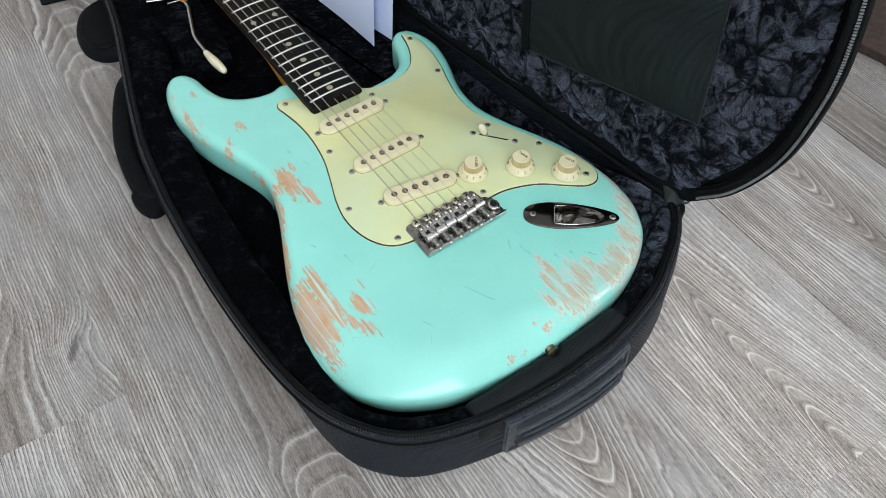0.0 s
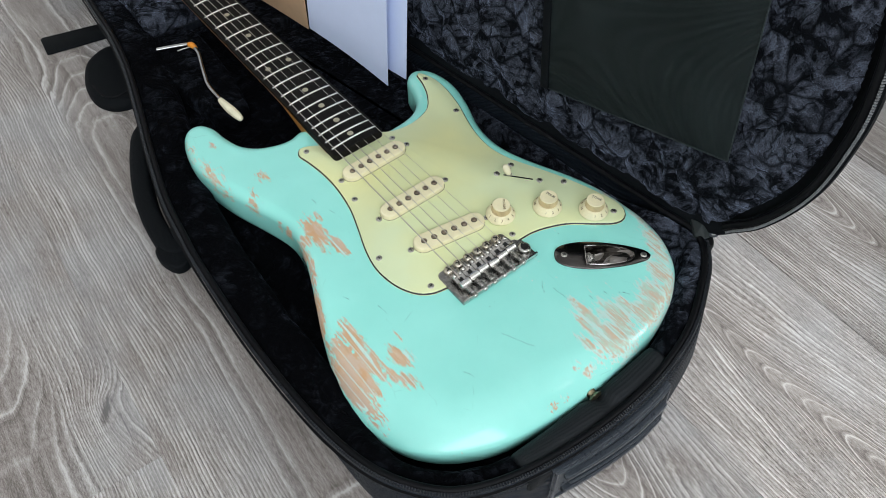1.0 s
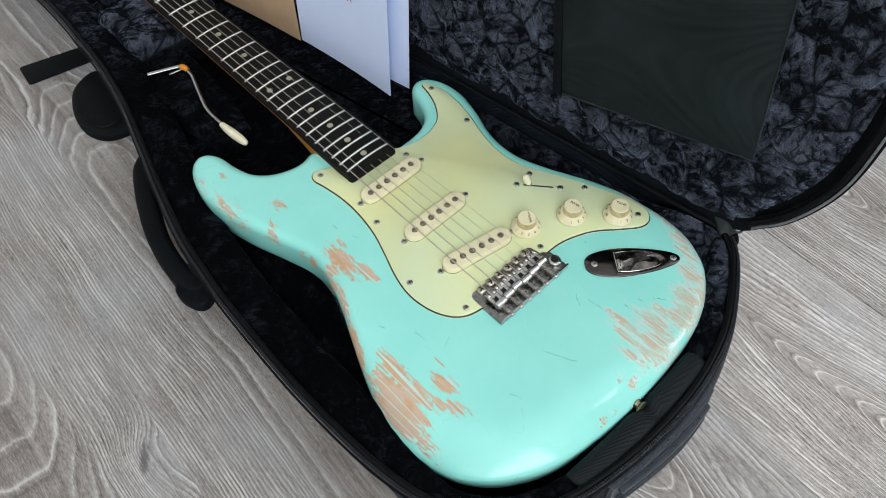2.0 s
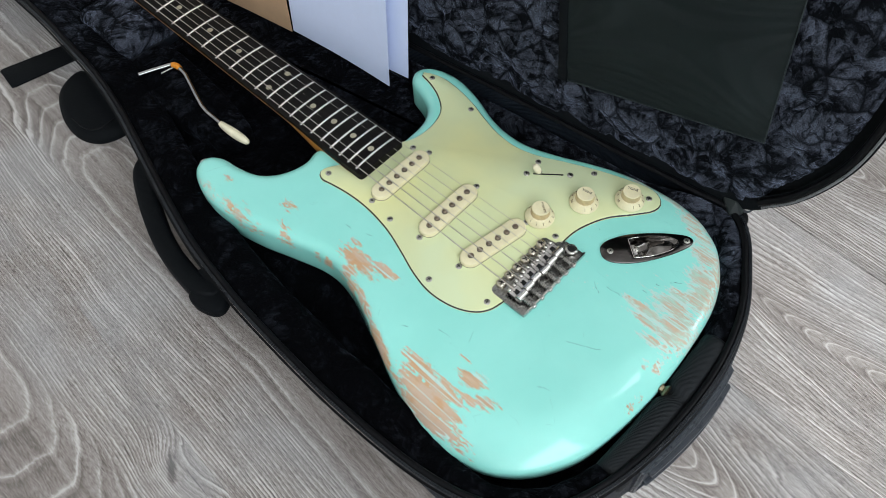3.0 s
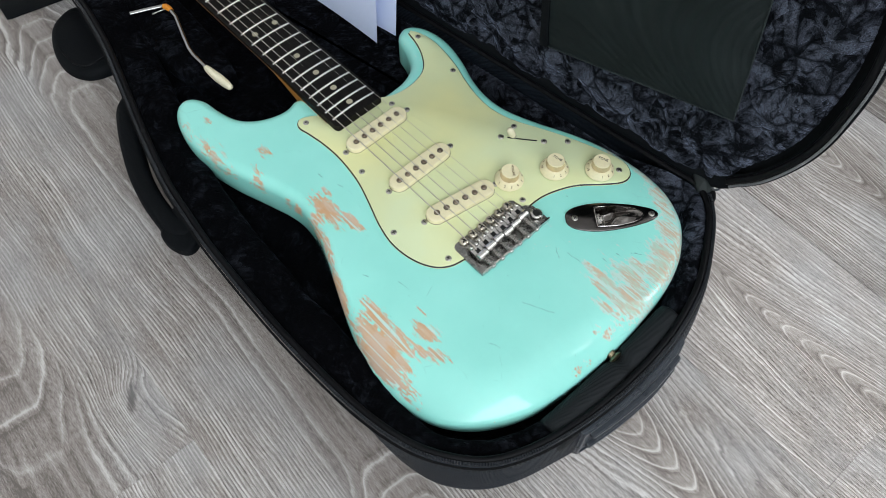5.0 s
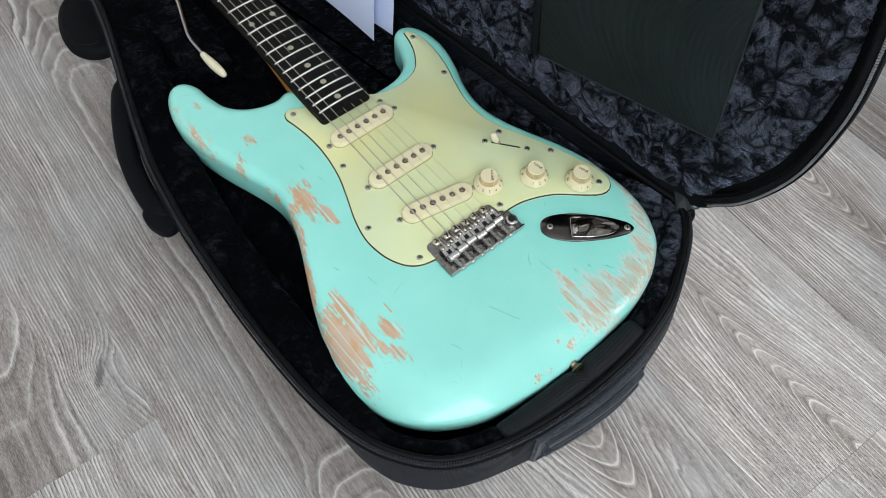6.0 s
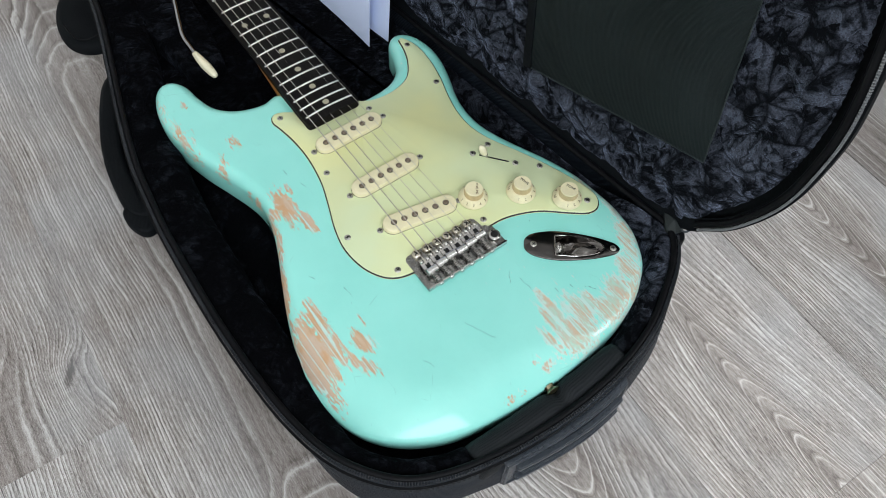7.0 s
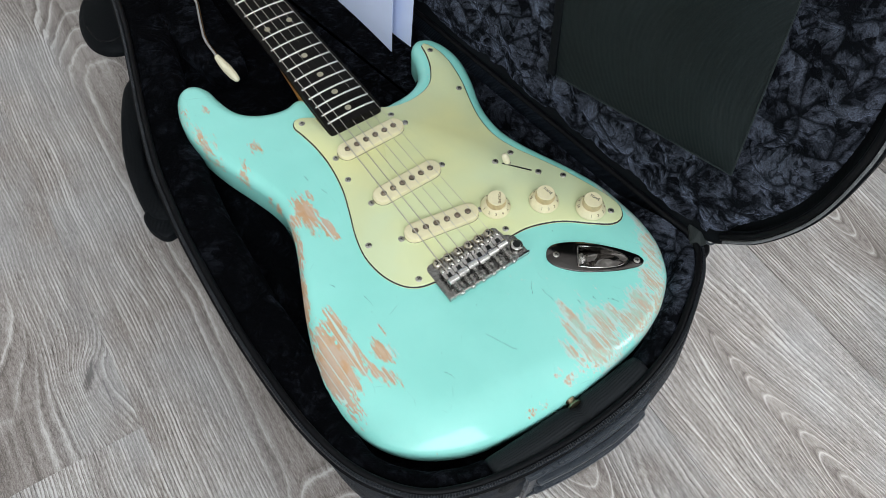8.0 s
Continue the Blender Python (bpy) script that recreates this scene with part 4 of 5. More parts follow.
# strings
gauge = (0.00054, 0.00045, 0.00038, 0.00027, 0.00023, 0.00020)
for i in range(6):
    x0, x1 = BX * 0.6 + (i - 2.5) * PITCH, (i - 2.5) * 0.0070
    y0 = saddle_y[i] + 0.0045
    tail = (x0, saddle_y[i] - 0.0030, BZ + 0.0050)
    part("string", tube([tail, (x0, y0, BZ + 0.0076 + gauge[i]), (x1, NUT, BOARD + 0.0013 + gauge[i]), (x1 * 1.02, NUT + 0.03, BOARD - 0.003)], gauge[i], 6), STRING, guitar, smooth=60)

# control knobs
def knob_shape():
    bm = bmesh.new()
    loops = []
    n = 96
    for r, z, flute in ((0.0132, 0.0010, 0), (0.0136, 0.0018, 0), (0.0133, 0.0028, 0), (0.0100, 0.0072, 0), (0.0089, 0.0078, 1), (0.0083, 0.0140, 1), (0.0081, 0.0145, 0), (0.0076, 0.0150, 0), (0.0058, 0.0148, 0)):
        loops.append([((r - 0.00045 * flute * (i % 2)) * math.cos(2 * math.pi * i / n), (r - 0.00045 * flute * (i % 2)) * math.sin(2 * math.pi * i / n), z) for i in range(n)])
    rows = rings(bm, loops, ids=[0, 0, 0, 0, 1, 0, 0, 0])
    bm.faces.new(rows[-1])
    bm.faces.new(rows[0][::-1])
    return bm


GRIMY = plain("grimy_cream_plastic", (0.60, 0.47, 0.26), 0.5, grain=90, vary=0.15)
KNOB_MESH = mesh_of(knob_shape(), "knob", [CREAM, GRIMY], 28)
for word, x, y, way in (("VOLUME", 0.0510, 0.0325, -127), ("TONE", 0.0905, 0.0125, -80), ("TONE", 0.1205, -0.0170, -70)):
    m = turn(x, y, GUARD_TOP)
    knob = part("knob", KNOB_MESH, None, guitar, "aged cream %s knob with printed numbers" % word.lower(), m=m)
    size = 0.0035 if word == "TONE" else 0.0031
    part("lettering", letters(word, size, m @ Matrix.Rotation(radians(way), 4, "Z") @ Matrix.Translation((0, 0.0024, 0.01492))), INK if word == "TONE" else FADED, knob, smooth=0)
    digits = bmesh.new()
    for d in range(1, 11):
        spin = Matrix.Rotation(radians(way - 61 + 31 * (d - 1)), 4, "Z")
        slope = spin @ Matrix.Translation((0.01165, 0, 0.00512)) @ Matrix.Rotation(radians(53), 4, "Y") @ Matrix.Rotation(radians(90), 4, "Z")
        add(digits, letters(str(d), 0.0036, m @ slope))
    part("numerals", digits, FADED, knob, smooth=0)

# five-way switch
SW = Matrix.Translation((0.0950, 0.0575, GUARD_TOP)) @ Matrix.Rotation(radians(-51), 4, "Z")
slot = slab(np.array(stadium(0, 0, 0.0285, 0.0015, 0)), -0.0003, 0.00012)
slot.transform(SW)
switch = part("selector_switch", slot, BLACK, guitar, "selector switch slot with ivory tip", smooth=0)
tip = lathe([(0.0020, 0.0), (0.0030, 0.0016), (0.0036, 0.0052), (0.0034, 0.0090), (0.0024, 0.0114), (0.0009, 0.0122)], 18)
tip.transform(SW @ Matrix.Translation((-0.0088, 0, 0.0024)) @ Matrix.Rotation(radians(-22), 4, "Y") @ Matrix.Diagonal((1.0, 0.8, 1.0, 1)))
part("switch_tip", tip, IVORY, switch, "ivory plastic switch tip")
lever = box(-0.0118, -0.0060, -0.0005, 0.0005, -0.001, 0.004)
lever.transform(SW)
part("switch_lever", lever, STEEL, switch)
for u in (-0.0205, 0.0205):
    p = SW @ Vector((u, 0, 0))
    part("screw", SCREW, None, switch, m=turn(p.x, p.y, p.z, 60 + 800 * u))

# jack plate
def jack_plate():
    rim = [jack_place(u, v) for u, v in ((-0.0085, 0.0), (-0.0072, 0.0062), (-0.001, 0.0110), (0.010, 0.0140), (0.022, 0.0150), (0.036, 0.0140), (0.052, 0.0115), (0.064, 0.0083), (0.0725, 0.0048), (0.0760, 0.0))]
    rim += [jack_place(u, -v) for u, v in ((0.0725, 0.0048), (0.064, 0.0083), (0.052, 0.0115), (0.036, 0.0140), (0.022, 0.0150), (0.010, 0.0140), (-0.001, 0.0110), (-0.0072, 0.0062))]
    o = left_turning(spline(rim, 80))
    nn = normals(o)
    bm = bmesh.new()
    rows = rings(bm, [lift(o, TOP + 0.0001), lift(o, TOP + 0.0008), lift(o - nn * 0.0006, TOP + 0.0014)])
    edges = [bm.edges.get((a, b)) for a, b in zip(rows[-1], rows[-1][1:] + rows[-1][:1])]
    hole = [bm.verts.new((x, y, TOP + 0.0014)) for x, y in CUP]
    k = len(hole)
    edges += [bm.edges.new((hole[i], hole[(i + 1) % k])) for i in range(k)]
    bmesh.ops.triangle_fill(bm, use_beauty=True, use_dissolve=False, edges=edges)
    # the cup: steep wall at the socket's end, a floor that rises to the point
    centre = JACK_A + JACK_U * 0.036
    prev = hole
    for shrink, fall in ((0.97, 0.0005), (0.93, 0.0075), (0.84, 0.0115), (0.55, 0.0130), (0.25, 0.0133)):
        row = []
        for x, y in CUP:
            p = Vector((x, y)) - centre
            u, v = p.dot(JACK_U), p.dot(JACK_V)
            deep = fall * (1.0 if u < -0.01 else max(0.15, 1.0 - 0.85 * (u + 0.01) / 0.034))
            q = centre + JACK_U * (u * (shrink if u > 0 else 0.35 + 0.65 * shrink)) + JACK_V * v * shrink
            row.append(bm.verts.new((q.x, q.y, TOP + 0.0014 - deep)))
        for i in range(k):
            bm.faces.new((prev[i], prev[(i + 1) % k], row[(i + 1) % k], row[i])).material_index = 1
        prev = row
    bm.faces.new(prev).material_index = 1
    return bm


jack = part("jack_plate", jack_plate(), [JACK, steel_material("smoky_chrome", (0.20, 0.185, 0.175), 0.08, 0.35)], guitar, "dark chrome boat-shaped jack plate", smooth=50)
rim = [(x, y, TOP + 0.0015) for x, y in CUP]
part("cup_rim", tube(rim + rim[:2], 0.00055, 6), CHROME, jack, "bright rim of the jack cup", smooth=60)
p = JACK_A + JACK_U * 0.0235
nut_m = Matrix.Translation((p.x, p.y, TOP - 0.0052)) @ Matrix.Rotation(math.atan2(JACK_U.y, JACK_U.x), 4, "Z") @ Matrix.Rotation(radians(62), 4, "Y")
part("socket_nut", lathe([(0.0062, -0.002), (0.0062, 0.0012), (0.0050, 0.0020), (0.0040, 0.0020), (0.0038, 0.0)], 6, True), STEEL, jack, "bright hexagonal socket nut", m=nut_m, smooth=20)
part("socket_bush", lathe([(0.0040, 0.0), (0.0040, 0.0036), (0.0030, 0.0040), (0.0028, 0.0010)], 18), STEEL, jack, m=nut_m)
for p, a in ((JACK_A, 15), (JACK_B, 50)):
    part("screw", SCREW, None, jack, m=turn(p.x, p.y, TOP + 0.0012, a))
button = lathe([(0.0045, 0.0), (0.0036, 0.002), (0.0036, 0.003), (0.0058, 0.0045), (0.0064, 0.0056), (0.0050, 0.0068), (0.0015, 0.0070)], 20)
button.transform(Matrix.Translation((-0.0040, -0.1405, TOP - 0.0165)) @ Matrix.Rotation(radians(90), 4, "X"))
part("strap_button", button, steel_material("tarnished_brass", (0.22, 0.19, 0.12), 0.35, 0.6), guitar, "tarnished metal strap button")

button = lathe([(0.0045, 0.0), (0.0036, 0.002), (0.0036, 0.003), (0.0058, 0.0045), (0.0064, 0.0056), (0.0050, 0.0068), (0.0015, 0.0070)], 20)
button.transform(Matrix.Translation((-0.1095, 0.3215, TOP - 0.0160)) @ Matrix.Rotation(radians(-90), 4, "X"))
part("strap_button", button, STEEL, guitar, "worn nickel strap button on the horn")

# ---- the bag ----
RIM = 0.076
bag = thing("gig_bag", (0, 0.30, 0.0), "open black padded gig bag lined with crushed velvet", "gig bag")
BAG = [(-0.105, 0.643), (-0.110, 0.575), (-0.116, 0.513), (-0.128, 0.450), (-0.146, 0.384), (-0.165, 0.317), (-0.180, 0.256), (-0.187, 0.208), (-0.192, 0.160), (-0.196, 0.065), (-0.194, -0.010),
       (-0.189, -0.054), (-0.180, -0.088), (-0.166, -0.114), (-0.148, -0.135), (-0.127, -0.1485), (-0.095, -0.160), (-0.053, -0.168), (-0.005, -0.1715), (0.047, -0.1685), (0.099, -0.156),
       (0.142, -0.134), (0.172, -0.113), (0.188, -0.088), (0.184, -0.050), (0.176, 0.020), (0.163, 0.140), (0.143, 0.320), (0.122, 0.500), (0.108, 0.650), (0.104, 0.800), (0.098, 0.900), (0.066, 0.955),
       (0.0, 0.968), (-0.066, 0.955), (-0.098, 0.900), (-0.102, 0.800)]
rim_loop = left_turning(spline(BAG, 360))
rim_n = normals(rim_loop)
for _ in range(4):
    rim_n = rim_n + np.roll(rim_n, 1, 0) + np.roll(rim_n, -1, 0)
rim_n /= np.linalg.norm(rim_n, axis=1)[:, None]


def band(steps, ids=None, extra=None):
    """Skins the bag's outline by steps of (outwards, height)."""
    bm = bmesh.new()
    loops = []
    for out, z in steps:
        o = rim_loop + rim_n * out
        loops.append([(x, y, z + (extra(x, y, out) if extra else 0.0)) for x, y in o])
    rows = rings(bm, loops, ids=ids)
    return bm, rows


def lean(x, y, nx, z):
    """How far the side wall leans in at that height along the bass side; at the treble corner of the tail it bulges out."""
    bass = 0.022 * max(0.0, -nx) * min(max((y + 0.11) / 0.12, 0.0), 1.0) * (1 - z / RIM)
    bulge = 0.0095 * min(max(nx * 1.25 - 0.1, 0.0), 1.0) * min(max((0.06 - y) / 0.08, 0.0), 1.0) * math.sin(math.pi * min(0.5, 0.85 * (1 - z / RIM)))
    round_tail = 0.0060 * min(max((-0.12 - y) / 0.03, 0.0), 1.0) * min(max((x + 0.09) / 0.10, 0.0), 1.0) * math.sin(math.pi * min(0.5, 0.9 * (1 - z / RIM)))
    return bass - max(bulge, round_tail)


def shell_loops():
    """The side wall; along the bass side it leans in towards the floor."""
    loops = []
    for out, z in ((-0.030, 0.0), (-0.003, 0.0006), (0.0012, 0.004), (0.0024, 0.012), (0.0026, 0.030), (0.0015, 0.050), (0.0010, 0.0625), (0.0010, 0.0655), (0.0022, 0.0665), (0.0022, 0.0680), (0.0012, 0.0690), (0.0016, RIM - 0.001), (0.0012, RIM), (-0.0012, RIM)):
        loop = []
        for (x, y), (nx, ny) in zip(rim_loop, rim_n):
            d = out - lean(x, y, nx, z)
            loop.append((x + nx * d, y + ny * d, z))
        loops.append(loop)
    return loops


shell = bmesh.new()
rows = rings(shell, shell_loops())
shell.faces.new(rows[0][::-1])
base = part("base_shell", shell, SHELL, bag, "black woven nylon side wall", smooth=60)


def teeth(path, out, up, pitch=0.0022, size=(0.0007, 0.0015, 0.0010)):
    """A zip coil: small rounded teeth across a line. out and up are directions at each point."""
    bm = bmesh.new()
    pts = np.array(path)
    run = np.r_[0, np.cumsum(np.linalg.norm(np.diff(pts, axis=0), axis=1))]
    for d in np.arange(0, run[-1], pitch):
        p = Vector([np.interp(d, run, pts[:, j]) for j in range(3)])
        q = Vector([np.interp(min(d + 0.001, run[-1]), run, pts[:, j]) for j in range(3)])
        o = Vector([np.interp(d, run, np.array(out)[:, j]) for j in range(3)]).normalized()
        t = (q - p)
        if t.length < 1e-6:
            continue
        t.normalize()
        u = t.cross(o).normalized()
        if u.dot(up) < 0:
            u = -u
        a, b, c = size
        vs = [bm.verts.new(p + t * (a * i) + o * (b * j) + u * k) for i, j, k in ((-1, -1, -c), (1, -1, -c), (1, 1, -c), (-1, 1, -c), (-0.6, -0.8, c), (0.6, -0.8, c), (0.6, 0.8, c), (-0.6, 0.8, c))]
        for f in ((4, 5, 6, 7), (0, 1, 5, 4), (1, 2, 6, 5), (2, 3, 7, 6), (3, 0, 4, 7)):
            bm.faces.new([vs[i] for i in f])
    return bm


# the zip runs round all but the hinged side
free = [i for i in range(len(rim_loop)) if not (rim_loop[i][0] > 0.02 and rim_loop[i][1] > -0.097)]
start = next(i for i in free if (i - 1) % len(rim_loop) not in free)
order = [(start + j) % len(rim_loop) for j in range(len(rim_loop)) if (start + j) % len(rim_loop) in free]
zip_path = [(*(rim_loop[i] + rim_n[i] * 0.0002), RIM + 0.0008) for i in order]
zip_out = [(*rim_n[i], 0.0) for i in order]
tagged(part("zip_teeth", teeth(zip_path, zip_out, Vector((0, 0, 1))), TEETH, bag, "grey zip coil along the rim", smooth=0), kind="stuff")
part("rim_binding", band([(-0.0040 + 0.0030 * math.cos(radians(a)), RIM - 0.0012 + 0.0028 * math.sin(radians(a))) for a in range(0, 181, 30)])[0], PIPING, bag, "soft black binding inside the zip", smooth=80)
THREAD = plain("dark_thread", (0.020, 0.021, 0.023), 0.6)
for low, out in ((0.0605, 0.0016), (0.0712, 0.0018)):
    sewn = [(*(rim_loop[i] + rim_n[i] * (out - lean(*rim_loop[i], rim_n[i][0], low))), low) for i in order]
    tagged(part("stitching", teeth(sewn, [(0, 0, 1)] * len(order), Vector((0, 0, 1)), 0.0042, (0.0014, 0.0004, 0.0005)), THREAD, bag, "row of dark stitches", smooth=0), kind="stuff")
part("zip_tape", band(((0.0012, RIM - 0.0062), (0.0032, RIM - 0.0058), (0.0034, RIM - 0.0046), (0.0014, RIM - 0.0042)))[0], PIPING, bag, "black piping below the zip", smooth=60)


def ripple(x, y, out):
    k = min(1.0, max(0.0, (-out - 0.008) / 0.02))
    return k * (0.007 * noise.noise((x * 28, y * 28, 3.1)) + 0.004 * noise.noise((x * 75, y * 75, 7.7)))


def collar_width(x, y):
    """The padded collar is wide along the bass side and narrow round the tail."""
    wide = 0.046 if x < 0 else 0.022
    tail = min(max((y + 0.10) / 0.10, 0.0), 1.0)
    narrow = 0.023 if x < -0.085 else 0.025 if x > 0.062 else 0.020
    return narrow + (wide - narrow) * tail


WELL = 0.0395


def lining():
    bm = bmesh.new()
    loops = [[] for _ in range(12)]
    for (x, y), (nx, ny) in zip(rim_loop, rim_n):
        w = collar_width(x, y)
        steps = [(0.0055, RIM - 0.005), (0.0072, RIM - 0.0028), (0.011, RIM - 0.0025)]
        steps += [(0.014 + (w - 0.014) * f, RIM - 0.0035 - g) for f, g in ((0.35, 0.002), (0.7, 0.006), (0.9, 0.010), (1.0, 0.016), (1.02, 0.026), (1.03, 0.034))]
        steps += [(w + 0.004, WELL + 0.0005), (w + 0.012, WELL), (w + 0.03, WELL)]
        for loop, (inward, z) in zip(loops, steps):
            px, py = x - nx * inward, y - ny * inward
            lift_by = ripple(px, py, -inward) if z > WELL + 0.001 else 0.0
            if nx > 0.8 and y > -0.055 and z > WELL + 0.001:
                lift_by -= min(0.016, z - WELL - 0.001) * min((y + 0.055) / 0.05, 1.0)
            if ny < -0.7 and inward > 0.006 and z > WELL + 0.001:
                lift_by -= min(0.016, z - WELL - 0.001) * min(max((x + 0.094) / 0.008, 0.0), 1.0) * min(max((0.070 - x) / 0.008, 0.0), 1.0)
            loop.append((px, py, z + lift_by))
    rows = rings(bm, loops)
    bm.faces.new(rows[-1])
    return bm


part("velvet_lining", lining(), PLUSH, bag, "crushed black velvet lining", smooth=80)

# a padded roll behind the tail, pinched at the strap button
def bumper(x0, x1, pinch):
    bm = bmesh.new()
    loops = []
    for x in np.r_[x0, np.linspace(x0 + 0.003, x1 - 0.003, 46), x1]:
        k = 1 - 0.25 * min(1.0, abs(2 * (x - x0) / (x1 - x0) - 1)) ** 40
        dent = math.exp(-((x - pinch) / 0.006) ** 2)
        k *= 1 - 0.16 * dent + 0.02 * noise.noise((x * 60, 0.2, 0.0))
        yc = -0.1552 + 0.35 * x * x - 0.0022 * dent
        ring = []
        for a in np.linspace(0, 360, 20, endpoint=False):
            c, s = math.cos(radians(a)), math.sin(radians(a))
            ring.append((x, yc + 0.0142 * k * math.copysign(abs(c) ** 0.75, c), 0.0555 + 0.0195 * k * math.copysign(abs(s) ** 0.7, s)))
        loops.append(ring)
    rows = rings(bm, loops)
    bm.faces.new(rows[0])
    bm.faces.new(rows[-1][::-1])
    return bm


part("tail_bumper", bumper(-0.091, 0.066, -0.003), FINE, bag, "black nylon padded bumper", smooth=70)

# neck cradle: a padded block with a pale worn edge
cradle = box(-0.072, 0.045, 0.525, 0.610, WELL, 0.0765, 0.008, 3)
bmesh.ops.subdivide_edges(cradle, edges=cradle.edges[:], cuts=3, use_grid_fill=True)
for v in cradle.verts:
    if v.co.z > WELL + 0.004:
        v.co += Vector((0.004 * noise.noise(v.co * 40), 0.004 * noise.noise(v.co * 40 + Vector((5, 0, 0))), 0.0))
        if abs(v.co.x) < 0.026:
            v.co.z = min(v.co.z, 0.0745)
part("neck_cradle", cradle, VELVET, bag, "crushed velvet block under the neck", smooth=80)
part("cradle_hem", box(-0.071, -0.004, 0.5215, 0.5270, 0.0415, 0.0520, 0.0015), NYLON, bag, "grey-black hem along the cradle")
part("pad", slab(spline([(-0.095, 0.470), (-0.085, 0.510), (-0.03, 0.512), (-0.026, 0.44), (-0.040, 0.345), (-0.058, 0.335), (-0.078, 0.350)], 40), WELL - 0.001, 0.0598, 0.006, 3), PLUSH, bag, "black velvet accessory pad", smooth=60)

# carrying handle on the bass side
def strip(path, half_high, half_thick, bm=None):
    """A flat upright band along a path in the plan, with rounded edges."""
    bm = bm or bmesh.new()
    p = spline(path, 48, False)
    nn = normals(p[:, :2], False)
    loops = []
    for (x, y, z), (nx, ny) in zip(p, nn):
        ring = []
        for a in np.linspace(0, 360, 14, endpoint=False):
            c, s = math.cos(radians(a)), math.sin(radians(a))
            o = half_thick * math.copysign(abs(c) ** 0.5, c)
            ring.append((x + nx * o, y + ny * o, z + half_high * math.copysign(abs(s) ** 0.45, s)))
        loops.append(ring)
    rows = rings(bm, loops)
    bm.faces.new(rows[0])
    bm.faces.new(rows[-1][::-1])
    return bm


handle = part("carry_handle", strip([(-0.178, 0.246, 0.036), (-0.1845, 0.224, 0.036), (-0.1945, 0.232, 0.036), (-0.1935, 0.268, 0.036), (-0.1865, 0.305, 0.036), (-0.1735, 0.342, 0.036), (-0.1600, 0.372, 0.036), (-0.149, 0.390, 0.036), (-0.136, 0.398, 0.036)], 0.0115, 0.0105), WEB, bag, "padded black carrying handle")
fold = slab(spline([(-0.1830, 0.2380), (-0.1850, 0.2080), (-0.1900, 0.2010), (-0.1990, 0.1995), (-0.2060, 0.2060), (-0.2105, 0.2220), (-0.2080, 0.2350), (-0.1950, 0.2400)], 36), 0.0350, 0.0455, 0.0030, 3)
part("handle_tab", fold, WEB, handle, "sewn webbing tab")

# shoulder strap: rounded pad and loose webbing on the floor
oval = slab(spline([(-0.098, 0.600), (-0.135, 0.595), (-0.156, 0.560), (-0.161, 0.525), (-0.152, 0.500), (-0.134, 0.488), (-0.112, 0.490), (-0.09, 0.53)], 60), 0.0005, 0.014, 0.009, 4)
flap = part("strap_pad", oval, WEB, bag, "rounded padded shoulder strap end")
part("pad_seam", tube(list(map(tuple, np.c_[spline([(-0.152, 0.540), (-0.150, 0.515), (-0.140, 0.503), (-0.120, 0.503)], 20, False), np.full(20, 0.0142)])), 0.0011, 6), PIPING, flap)
webbing = slab(np.array([(-0.166, 0.684), (-0.170, 0.651), (-0.166, 0.6485), (-0.085, 0.632), (-0.081, 0.664), (-0.162, 0.686)]), 0.0003, 0.0028, 0.0007, 2)
part("strap_webbing", webbing, WEB, bag, "flat black webbing strap end")

# moulded grab plate on the tail
def along_tail(x, z, out):
    """A place on the outer wall at the tail."""
    tail = [(p, n) for p, n in zip(rim_loop, rim_n) if p[1] < -0.10]
    tail.sort(key=lambda e: e[0][0])
    xs = [e[0][0] for e in tail]
    y = np.interp(x, xs, [e[0][1] for e in tail])
    nx, ny = np.interp(x, xs, [e[1][0] for e in tail]), np.interp(x, xs, [e[1][1] for e in tail])
    out -= lean(x, y, nx, z)
    return (x + nx * out, y + ny * out, z)


def wall_plate(x0, x1, z0, z1, out0, out1, bevel=0.0012):
    bm = bmesh.new()
    loops = []
    xs = np.r_[x0, x0 + bevel, np.linspace(x0 + min(0.006, (x1 - x0) * 0.42), x1 - min(0.006, (x1 - x0) * 0.42), 14), x1 - bevel, x1]
    for x in xs:
        low = bevel if x in (x0, x1) else 0.0
        loops.append([along_tail(x, z0, out0), along_tail(x, z0 + low, out1 - bevel), along_tail(x, z0 + bevel + low, out1 - low), along_tail(x, z1 - bevel - low, out1 - low), along_tail(x, z1 - low, out1 - bevel), along_tail(x, z1, out0)])
    rows = rings(bm, loops)
    bm.faces.new(rows[0])
    bm.faces.new(rows[-1][::-1])
    return bm


grab = part("grab_plate", wall_plate(-0.070, 0.054, 0.010, 0.0635, 0.001, 0.0046), RUBBER, bag, "moulded black rubber grab plate", smooth=30)
for x0, x1, z0, z1, out in ((-0.0685, 0.0525, 0.0600, 0.0628, 0.0060), (-0.0685, 0.0525, 0.0110, 0.0140, 0.0060), (-0.0690, -0.0655, 0.0120, 0.0620, 0.0060), (0.0495, 0.0530, 0.0120, 0.0620, 0.0060)):
    part("frame", wall_plate(x0, x1, z0, z1, 0.004, out, 0.0008), RUBBER, grab, smooth=30)
for x0, x1, z0, z1 in ((-0.060, 0.045, 0.0450, 0.0510), (-0.056, 0.041, 0.0345, 0.0375), (-0.060, 0.045, 0.0200, 0.0265)):
    part("ridge", wall_plate(x0, x1, z0, z1, 0.004, 0.0086, 0.0012), RUBBER, grab, smooth=30)

